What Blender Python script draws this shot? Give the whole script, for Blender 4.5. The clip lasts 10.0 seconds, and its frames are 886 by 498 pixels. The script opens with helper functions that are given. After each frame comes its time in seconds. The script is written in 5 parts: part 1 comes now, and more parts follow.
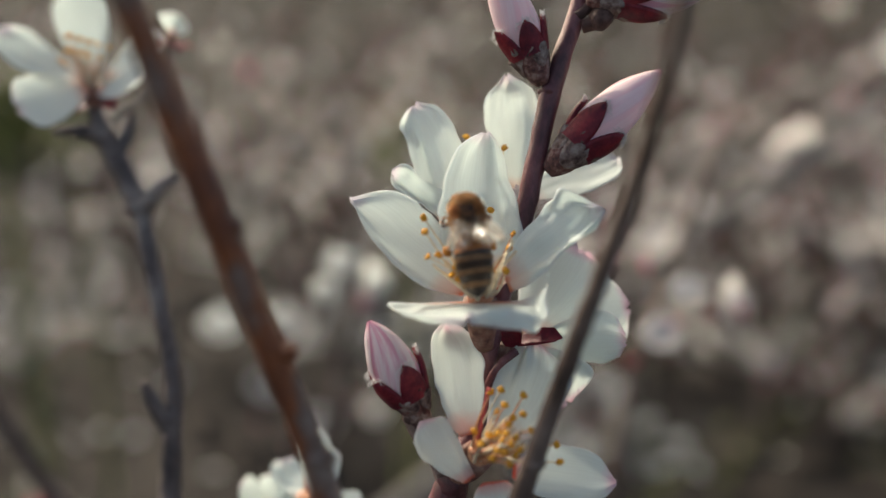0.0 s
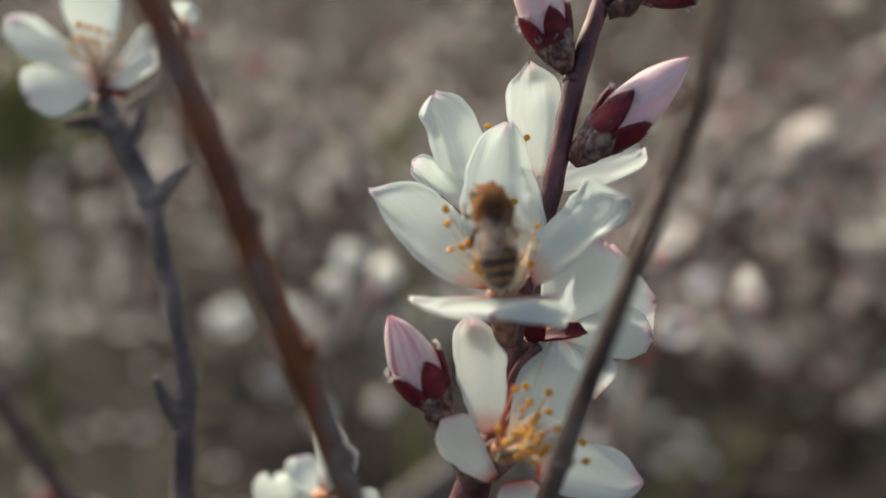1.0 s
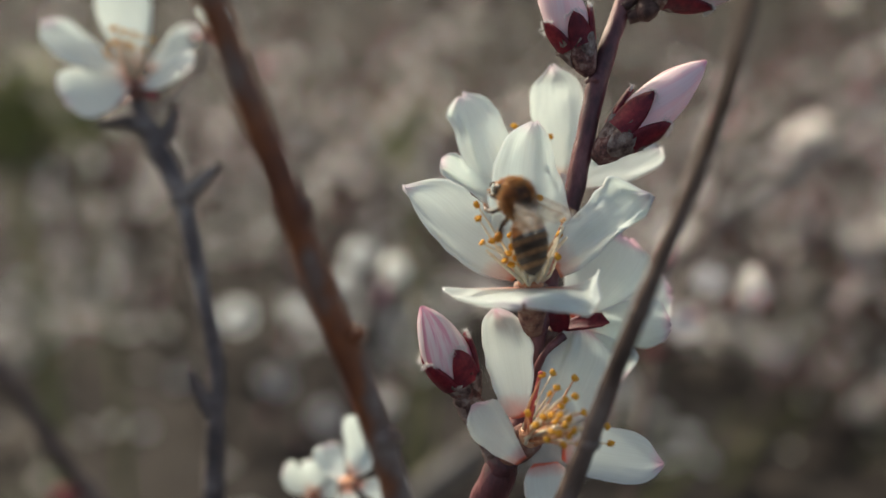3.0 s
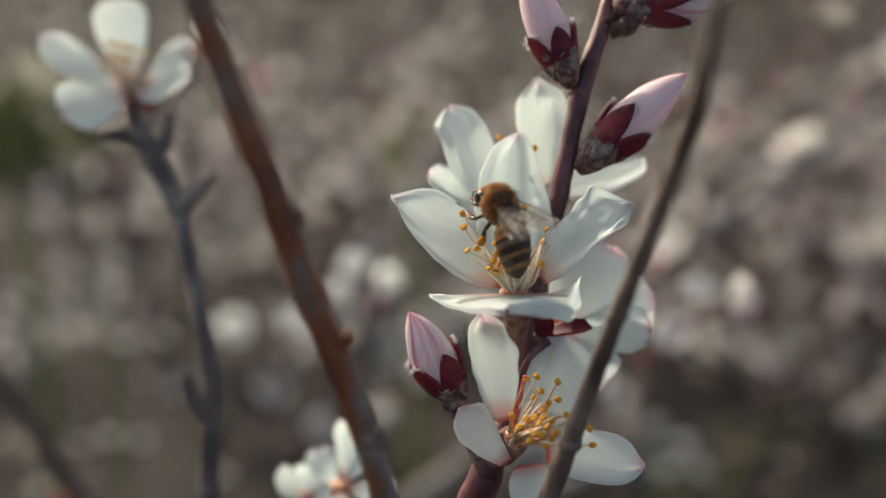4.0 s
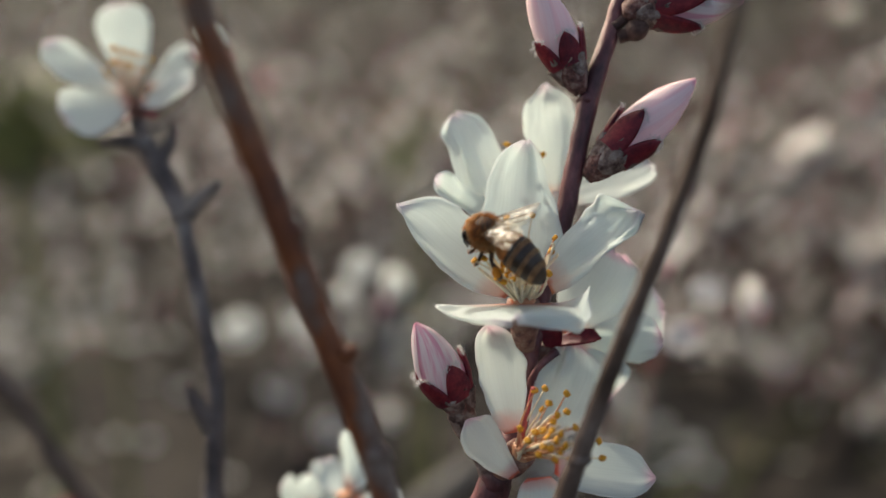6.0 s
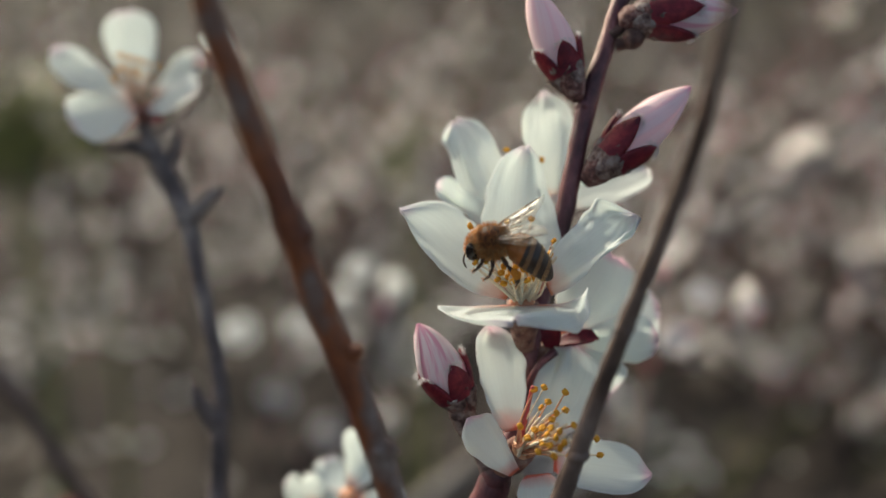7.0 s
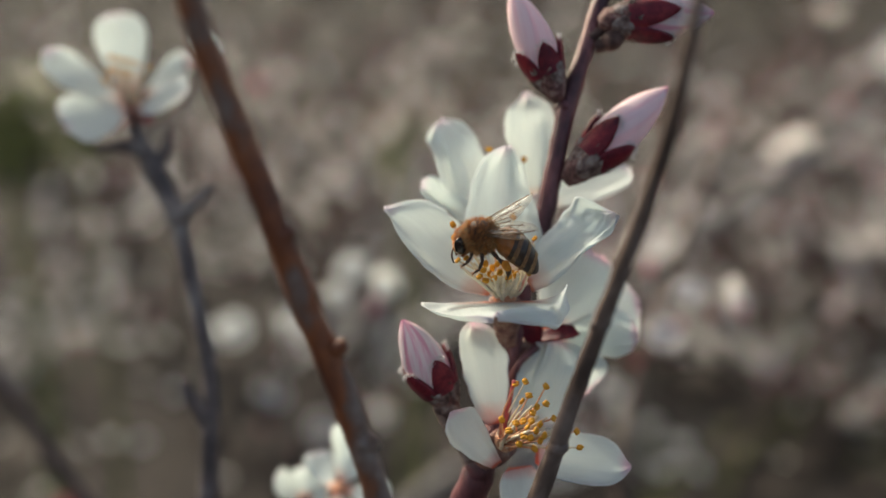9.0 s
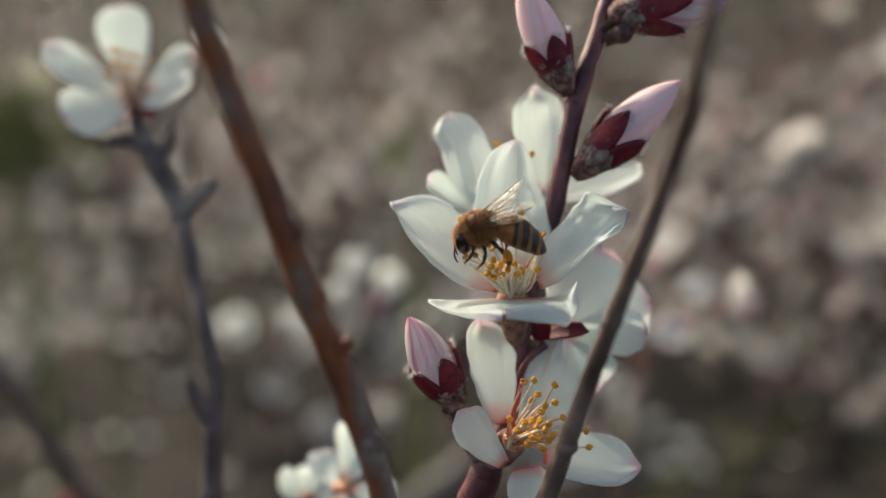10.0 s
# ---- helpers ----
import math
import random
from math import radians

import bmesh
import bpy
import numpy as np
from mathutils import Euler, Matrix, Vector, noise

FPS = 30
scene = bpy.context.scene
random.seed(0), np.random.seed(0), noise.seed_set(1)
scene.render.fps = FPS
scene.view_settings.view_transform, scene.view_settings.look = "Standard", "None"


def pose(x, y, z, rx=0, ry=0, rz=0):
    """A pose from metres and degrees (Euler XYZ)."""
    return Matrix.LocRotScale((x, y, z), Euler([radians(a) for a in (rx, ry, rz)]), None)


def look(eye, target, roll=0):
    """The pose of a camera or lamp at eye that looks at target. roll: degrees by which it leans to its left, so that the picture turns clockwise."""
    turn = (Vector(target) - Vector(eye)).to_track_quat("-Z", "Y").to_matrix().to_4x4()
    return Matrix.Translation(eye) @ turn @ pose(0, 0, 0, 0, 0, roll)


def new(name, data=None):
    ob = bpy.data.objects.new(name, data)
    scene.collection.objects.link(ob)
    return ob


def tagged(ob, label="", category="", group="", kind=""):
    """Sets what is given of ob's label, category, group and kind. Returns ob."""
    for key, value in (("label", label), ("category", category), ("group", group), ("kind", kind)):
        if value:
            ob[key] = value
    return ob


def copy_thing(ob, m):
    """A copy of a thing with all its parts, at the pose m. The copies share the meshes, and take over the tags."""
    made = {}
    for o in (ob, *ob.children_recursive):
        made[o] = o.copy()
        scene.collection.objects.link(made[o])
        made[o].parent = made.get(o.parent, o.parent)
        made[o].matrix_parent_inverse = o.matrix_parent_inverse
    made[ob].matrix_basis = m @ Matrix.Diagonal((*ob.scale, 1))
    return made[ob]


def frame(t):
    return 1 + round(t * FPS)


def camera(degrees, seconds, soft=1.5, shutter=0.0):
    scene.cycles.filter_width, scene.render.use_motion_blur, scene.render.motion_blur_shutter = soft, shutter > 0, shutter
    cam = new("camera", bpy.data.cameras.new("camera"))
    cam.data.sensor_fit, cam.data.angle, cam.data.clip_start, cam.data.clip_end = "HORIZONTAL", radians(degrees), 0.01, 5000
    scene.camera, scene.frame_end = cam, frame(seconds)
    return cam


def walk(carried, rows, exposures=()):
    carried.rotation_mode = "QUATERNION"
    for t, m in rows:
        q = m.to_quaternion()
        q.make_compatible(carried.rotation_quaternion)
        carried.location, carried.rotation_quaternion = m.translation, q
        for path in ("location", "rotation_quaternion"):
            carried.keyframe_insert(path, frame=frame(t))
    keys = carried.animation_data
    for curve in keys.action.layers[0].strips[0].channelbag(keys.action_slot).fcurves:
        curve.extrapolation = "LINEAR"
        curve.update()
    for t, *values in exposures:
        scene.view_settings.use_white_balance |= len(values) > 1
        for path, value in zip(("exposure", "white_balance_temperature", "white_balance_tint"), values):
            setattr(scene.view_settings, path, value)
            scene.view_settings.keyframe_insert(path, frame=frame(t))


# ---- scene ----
# ---------------------------------------------------------------- camera
cam = camera(46.8, 10.0)
cam.data.dof.use_dof = True
cam.data.dof.focus_distance = 0.1465
cam.data.dof.aperture_fstop = 6.8
METRES, EYE, TILT = 0.05, 0.6, -20.0
PLAN = pose(0, 0, EYE, TILT, 0, 0)  # the plan: x right, y ahead, z up from the first eye
ROWS = [
    (0.0, 0.0, 0.0, 0.0, 0.0, 0.0, -0.0),
    (0.5, -0.0229, 0.0233, -0.0101, 0.07, -0.01, 0.07),
    (1.0, -0.0472, 0.0795, -0.0059, 0.26, -0.29, -0.03),
    (1.5, -0.0676, 0.1173, -0.0018, 0.34, -0.46, -0.04),
    (2.0, -0.1021, 0.108, 0.0079, 0.33, -0.44, -0.04),
    (2.5, -0.1414, 0.0309, -0.0079, 0.2, -0.46, -0.02),
    (4.0, -0.1081, -0.1495, -0.0309, -0.02, 0.31, 0.16),
    (4.5, -0.0577, -0.1305, -0.0241, 0.14, 0.22, 0.26),
    (5.0, -0.0086, -0.1036, -0.0253, 0.34, 0.28, 0.33),
    (5.5, -0.0466, -0.0806, -0.0247, 0.31, 0.27, 0.43),
    (6.0, -0.1068, -0.1006, -0.0045, 0.36, 0.32, 0.29),
    (7.5, -0.1231, -0.2247, -0.0185, 0.03, 0.58, 0.37),
    (8.0, -0.118, -0.2604, -0.0231, -0.06, 0.46, 0.46),
    (8.5, -0.1259, -0.2748, -0.0305, -0.13, 0.37, 0.23),
    (9.0, -0.0858, -0.2506, -0.0067, -0.08, 0.37, 0.45),
    (9.5, -0.1072, -0.2185, -0.0131, -0.07, 0.39, 0.46),
    (10.0, -0.0992, -0.1994, -0.0048, 0.06, 0.13, 0.38),
]
walk(cam, [(t, PLAN @ pose(METRES * x, METRES * y, METRES * z, 90 + pitch, roll, yaw)) for t, x, y, z, yaw, pitch, roll in ROWS],
     [(0.0, 0.45, 7600, 5), (10.0, 0.45, 7600, 5)])

# ---------------------------------------------------------------- light
to_sun = (PLAN.to_3x3() @ Vector((-0.50, 0.44, 0.75))).normalized()
world = bpy.data.worlds.new("sky")
scene.world = world
world.use_nodes = True
sky = world.node_tree.nodes.new("ShaderNodeTexSky")
sky.sky_type, sky.sun_disc = "NISHITA", False
sky.sun_elevation = math.asin(to_sun.z)
sky.air_density, sky.dust_density, sky.ozone_density = 0.7, 4.0, 0.6
sky.sun_rotation = math.atan2(to_sun.x, to_sun.y)
backdrop_light = world.node_tree.nodes["Background"]
backdrop_light.inputs["Strength"].default_value = 0.19
world.node_tree.links.new(sky.outputs["Color"], backdrop_light.inputs["Color"])
sun_data = bpy.data.lights.new("sun", "SUN")
sun_data.energy, sun_data.angle, sun_data.color = 3.4, radians(0.6), (1.0, 0.975, 0.94)
sun = new("sun", sun_data)
sun.matrix_world = look(to_sun * 30, (0, 0, 0))


# ---------------------------------------------------------------- materials
def material(name):
    m = bpy.data.materials.new(name)
    m.use_nodes = True
    t = m.node_tree
    return m, t, t.nodes["Principled BSDF"], t.nodes["Material Output"]


def node(t, kind, **values):
    n = t.nodes.new(kind)
    for key, value in values.items():
        n.inputs[key.replace("_", " ")].default_value = value
    return n


def ramp(t, source, stops):
    r = t.nodes.new("ShaderNodeValToRGB")
    while len(r.color_ramp.elements) < len(stops):
        r.color_ramp.elements.new(0.5)
    for e, (at, c) in zip(r.color_ramp.elements, stops):
        e.position, e.color = at, (*c, 1)
    t.links.new(source, r.inputs["Fac"])
    return r.outputs["Color"]


def noise_of(t, scale, detail=4.0, rough=0.55, stretch=None):
    c = t.nodes.new("ShaderNodeTexCoord")
    n = node(t, "ShaderNodeTexNoise", Scale=scale, Detail=detail, Roughness=rough)
    if stretch:
        mp = node(t, "ShaderNodeMapping", Scale=stretch)
        t.links.new(c.outputs["Object"], mp.inputs["Vector"])
        t.links.new(mp.outputs["Vector"], n.inputs["Vector"])
    else:
        t.links.new(c.outputs["Object"], n.inputs["Vector"])
    return n.outputs["Fac"]


def mix(t, fac, a, b, how="MIX"):
    m = t.nodes.new("ShaderNodeMix")
    m.data_type, m.blend_type = "RGBA", how
    for socket, value in ((m.inputs["Factor"], fac), (m.inputs["A"], a), (m.inputs["B"], b)):
        if isinstance(value, (int, float)):
            socket.default_value = value
        elif isinstance(value, tuple):
            socket.default_value = (*value, 1)
        else:
            t.links.new(value, socket)
    return m.outputs["Result"]


def bump(t, height, target, strength=0.4, distance=0.0002):
    b = node(t, "ShaderNodeBump", Strength=strength, Distance=distance)
    t.links.new(height, b.inputs["Height"])
    t.links.new(b.outputs["Normal"], target.inputs["Normal"])


def speckled(name, stops, scale, rough=0.7, fine=None, bump_d=0.0002, bump_s=0.5, stretch=None, sheen=0.0, spec=0.4, through_share=0.0):
    """Two scales of noise: patches by the ramp, grain on top."""
    m, t, p, out = material(name)
    base = ramp(t, noise_of(t, scale, 5, 0.6, stretch), stops)
    fine = fine or scale * 6
    grain = noise_of(t, fine, 6, 0.65, stretch)
    c = mix(t, 0.55, base, ramp(t, grain, [(0.3, (0.45, 0.45, 0.45)), (0.7, (1.0, 1.0, 1.0))]), "MULTIPLY")
    t.links.new(c, p.inputs["Base Color"])
    p.inputs["Roughness"].default_value = rough
    p.inputs["Specular IOR Level"].default_value = spec
    p.inputs["Sheen Weight"].default_value = sheen
    bump(t, grain, p, bump_s, bump_d)
    if through_share:
        tr = t.nodes.new("ShaderNodeBsdfTranslucent")
        t.links.new(c, tr.inputs["Color"])
        ms = node(t, "ShaderNodeMixShader", Fac=through_share)
        t.links.new(p.outputs[0], ms.inputs[1])
        t.links.new(tr.outputs[0], ms.inputs[2])
        t.links.new(ms.outputs[0], out.inputs["Surface"])
    return m


def petal_material(name, body, base, tip, through_share, base_at=0.14, tip_at=0.86, streak=None):
    """Thin petal: colour along its length, fine veins, light through it."""
    m, t, p, out = material(name)
    uv = t.nodes.new("ShaderNodeTexCoord")
    sep = t.nodes.new("ShaderNodeSeparateXYZ")
    t.links.new(uv.outputs["UV"], sep.inputs["Vector"])
    patch = noise_of(t, 260, 3)
    shift = node(t, "ShaderNodeMath")
    shift.operation = "MULTIPLY_ADD"
    t.links.new(patch, shift.inputs[0])
    shift.inputs[1].default_value = 0.2
    low = node(t, "ShaderNodeMath")
    low.operation = "SUBTRACT"
    t.links.new(sep.outputs["Y"], low.inputs[0])
    low.inputs[1].default_value = 0.1
    t.links.new(low.outputs[0], shift.inputs[2])
    along = ramp(t, shift.outputs[0], [(0.04, base), (base_at, tuple(0.45 * a + 0.55 * b for a, b in zip(base, body))),
                                       (base_at + 0.16, body), (tip_at, body), (1.0, tip)])
    edge = node(t, "ShaderNodeMath")
    edge.operation = "ABSOLUTE"
    t.links.new(sep.outputs["X"], edge.inputs[0])
    rim = ramp(t, edge.outputs[0], [(0.93, (0, 0, 0)), (1.0, (0.35, 0.35, 0.35))])
    colour = mix(t, rim, along, tuple(0.5 * a + 0.5 * b for a, b in zip(tip, body)))
    mp = node(t, "ShaderNodeMapping", Scale=(22.0, 1.6, 1.0))
    t.links.new(uv.outputs["UV"], mp.inputs["Vector"])
    vein = node(t, "ShaderNodeTexNoise", Scale=1.0, Detail=3.0)
    t.links.new(mp.outputs["Vector"], vein.inputs["Vector"])
    colour = mix(t, 0.5, colour, ramp(t, vein.outputs["Fac"], [(0.3, (0.88, 0.87, 0.87)), (0.65, (1, 1, 1))]), "MULTIPLY")
    if streak:
        mp = node(t, "ShaderNodeMapping", Scale=(2.4, 0.9, 1.0))
        t.links.new(uv.outputs["UV"], mp.inputs["Vector"])
        band = node(t, "ShaderNodeTexNoise", Scale=1.0, Detail=4.0, Roughness=0.65)
        t.links.new(mp.outputs["Vector"], band.inputs["Vector"])
        colour = mix(t, ramp(t, band.outputs["Fac"], [(0.46, (0, 0, 0)), (0.56, (0.9, 0.9, 0.9))]), colour, streak)
    t.links.new(colour, p.inputs["Base Color"])
    p.inputs["Roughness"].default_value = 0.58
    p.inputs["Specular IOR Level"].default_value = 0.22
    p.inputs["Sheen Weight"].default_value = 0.12
    bump(t, vein.outputs["Fac"], p, 0.15, 0.0001)
    tr = t.nodes.new("ShaderNodeBsdfTranslucent")
    t.links.new(colour, tr.inputs["Color"])
    ms = node(t, "ShaderNodeMixShader", Fac=through_share)
    t.links.new(p.outputs[0], ms.inputs[1])
    t.links.new(tr.outputs[0], ms.inputs[2])
    t.links.new(ms.outputs[0], out.inputs["Surface"])
    return m


WHITE = petal_material("white_petal", (0.825, 0.885, 0.865), (0.76, 0.36, 0.25), (0.84, 0.79, 0.83), 0.62, base_at=0.08, tip_at=0.9)
BLUSH = petal_material("blush_petal", (0.825, 0.875, 0.855), (0.80, 0.25, 0.18), (0.85, 0.66, 0.73), 0.60, base_at=0.07, tip_at=0.88)
FAR_WHITE = petal_material("far_petal", (0.80, 0.80, 0.775), (0.66, 0.42, 0.40), (0.76, 0.58, 0.62), 0.5)
PINK = petal_material("bud_petal", (0.87, 0.71, 0.735), (0.66, 0.16, 0.22), (0.76, 0.32, 0.44), 0.3, tip_at=0.93, streak=(0.84, 0.61, 0.65))
PALE = petal_material("pale_bud_petal", (0.78, 0.69, 0.70), (0.62, 0.14, 0.2), (0.70, 0.28, 0.42), 0.25, tip_at=0.92, streak=(0.70, 0.34, 0.45))
SEPAL = speckled("sepal_red", [(0.32, (0.10, 0.009, 0.024)), (0.5, (0.23, 0.018, 0.036)), (0.70, (0.40, 0.04, 0.055))], 380, 0.5, bump_d=0.00015, through_share=0.35)
CALYX = speckled("calyx_flesh", [(0.36, (0.11, 0.045, 0.035)), (0.5, (0.26, 0.12, 0.09)), (0.64, (0.36, 0.24, 0.18))], 600, 0.65, bump_d=0.0004)
SCALE = speckled("bud_scale", [(0.36, (0.06, 0.03, 0.026)), (0.5, (0.20, 0.14, 0.125)), (0.66, (0.33, 0.285, 0.26))], 700, 0.85, bump_d=0.0004)
STEM = speckled("twig_bark", [(0.36, (0.0585, 0.0208, 0.026)), (0.5, (0.1365, 0.0442, 0.052)), (0.66, (0.26, 0.1105, 0.1105))], 220, 0.45, stretch=(1, 1, 0.35), bump_d=0.0003)
BROWN = speckled("young_bark", [(0.36, (0.07, 0.027, 0.020)), (0.44, (0.17, 0.050, 0.023)), (0.51, (0.26, 0.080, 0.029)), (0.57, (0.18, 0.105, 0.080)), (0.66, (0.29, 0.23, 0.20))], 85, 0.45, fine=900, stretch=(1, 1, 0.6), bump_d=0.0005)
GREY = speckled("grey_bark", [(0.36, (0.0527, 0.0345, 0.0284)), (0.5, (0.1215, 0.081, 0.0648)), (0.64, (0.2228, 0.1661, 0.1417))], 120, 0.7, fine=900, stretch=(1, 1, 0.5), bump_d=0.0002)
DUSKY = speckled("thicket_bark", [(0.36, (0.030, 0.020, 0.016)), (0.5, (0.065, 0.044, 0.035)), (0.64, (0.115, 0.085, 0.07))], 60, 0.75, fine=500, stretch=(1, 1, 0.5), bump_d=0.0003)
ASH = speckled("ash_bark", [(0.36, (0.11, 0.10, 0.094)), (0.5, (0.19, 0.175, 0.165)), (0.64, (0.26, 0.245, 0.235))], 40, 0.8, fine=300, bump_d=0.0006)
SLATE = speckled("old_bark", [(0.36, (0.0588, 0.0461, 0.0454)), (0.5, (0.1428, 0.1152, 0.1089)), (0.64, (0.2856, 0.247, 0.2237))], 90, 0.75, fine=600, bump_d=0.0003)
HUSK = speckled("bud_husk", [(0.36, (0.06, 0.028, 0.026)), (0.5, (0.165, 0.068, 0.06)), (0.64, (0.31, 0.21, 0.185))], 900, 0.8, bump_d=0.0004)
BUD_BROWN = speckled("leaf_bud_brown", [(0.36, (0.05, 0.025, 0.02)), (0.5, (0.075, 0.036, 0.030)), (0.64, (0.13, 0.072, 0.06))], 700, 0.7, bump_d=0.0003)
FILAMENT = speckled("filament", [(0.3, (0.86, 0.72, 0.50)), (0.7, (0.90, 0.83, 0.66))], 300, 0.5)
FILAMENT_RED = speckled("filament_rose", [(0.3, (0.64, 0.24, 0.13)), (0.7, (0.76, 0.45, 0.26))], 300, 0.5)
ANTHER = speckled("anther_yellow", [(0.3, (0.64, 0.26, 0.016)), (0.7, (0.84, 0.43, 0.04))], 1500, 0.75, bump_d=0.0001)
PISTIL = speckled("pistil_red", [(0.3, (0.45, 0.05, 0.06)), (0.7, (0.58, 0.12, 0.10))], 600, 0.5)
WOOL = speckled("white_wool", [(0.3, (0.7, 0.68, 0.66)), (0.7, (0.82, 0.8, 0.8))], 900, 0.9)


# ---------------------------------------------------------------- mesh tools (millimetres)
SPACE = {}


def thing(name, root, label, category, group=""):
    """A top-level Empty that stands at root (plan, mm)."""
    ob = new(name)
    at = PLAN @ (Vector(root) * 0.001)
    ob.location = at
    ob.empty_display_size = 0.01
    SPACE[ob] = Matrix.Translation(-at) @ PLAN @ Matrix.Scale(0.001, 4)
    return tagged(ob, label, category, group)


def part(name, bm, mats, parent, label=""):
    bm.transform(SPACE[parent])
    me = bpy.data.meshes.new(name)
    bm.to_mesh(me)
    bm.free()
    for m in (mats if isinstance(mats, (list, tuple)) else [mats]):
        me.materials.append(m)
    me.polygons.foreach_set("use_smooth", [True] * len(me.polygons))
    ob = new(name, me)
    ob.parent = parent
    SPACE[ob] = SPACE[parent]
    return tagged(ob, label)


def spline(points, steps=6):
    """A smooth path through (x, y, z, radius) rows."""
    p = [Vector(q[:3]) for q in points]
    r = [q[3] for q in points]
    out = []
    for i in range(len(p) - 1):
        a, b, c, d = p[max(i - 1, 0)], p[i], p[i + 1], p[min(i + 2, len(p) - 1)]
        long = (c - b).length
        m, n = (c - a).normalized() * long, (d - b).normalized() * long
        for k in range(steps):
            s = k / steps
            v = b * (2 * s ** 3 - 3 * s * s + 1) + m * (s ** 3 - 2 * s * s + s) + c * (3 * s * s - 2 * s ** 3) + n * (s ** 3 - s * s)
            out.append((v, r[i] + (r[i + 1] - r[i]) * s))
    out.append((p[-1], r[-1]))
    return out


def tube(bm, path, sides=8, rough=0.0, grain=0.3, slot=0, caps=True):
    """A skin round a path of (place, radius)."""
    rings, side = [], None
    for i, (v, r) in enumerate(path):
        d = (path[min(i + 1, len(path) - 1)][0] - path[max(i - 1, 0)][0]).normalized()
        side = d.orthogonal().normalized() if side is None else (side - d * side.dot(d)).normalized()
        up = d.cross(side)
        ring = []
        for k in range(sides):
            a = 2 * math.pi * k / sides
            w = side * math.cos(a) + up * math.sin(a)
            q = v + w * r
            if rough:
                q += w * r * rough * noise.noise(q * grain)
            ring.append(bm.verts.new(q))
        rings.append(ring)
    for a, b in zip(rings, rings[1:]):
        for k in range(sides):
            bm.faces.new((a[k], a[(k + 1) % sides], b[(k + 1) % sides], b[k])).material_index = slot
    if caps:
        bm.faces.new(rings[0][::-1]).material_index = slot
        bm.faces.new(rings[-1]).material_index = slot


def blob(bm, centre, axis, length, radius, seg=8, rings=6, slot=0, taper=0.0, rough=0.0):
    """An egg round centre, long along axis."""
    axis = Vector(axis).normalized()
    path = []
    for i in range(rings + 1):
        a = math.pi * i / rings
        s = -math.cos(a)
        path.append((Vector(centre) + axis * s * length / 2, max(0.03 * radius, radius * math.sin(a) * (1 + taper * s))))
    tube(bm, path, seg, rough, 1.5, slot)


def basis(axis, normal):
    e = Vector(axis).normalized()
    n = Vector(normal)
    n = (n - e * n.dot(e)).normalized()
    return e, n, e.cross(n)


def even(edge, s):
    """A smooth value along evenly spaced stops."""
    k = min(max(s, 0.0), 1.0) * (len(edge) - 1)
    i = min(int(k), len(edge) - 2)
    a, b, c, d = edge[max(i - 1, 0)], edge[i], edge[i + 1], edge[min(i + 2, len(edge) - 1)]
    x = k - i
    return max(0.0, b + 0.5 * x * (c - a + x * (2 * a - 5 * b + 4 * c - d + x * (3 * (b - c) + d - a))))


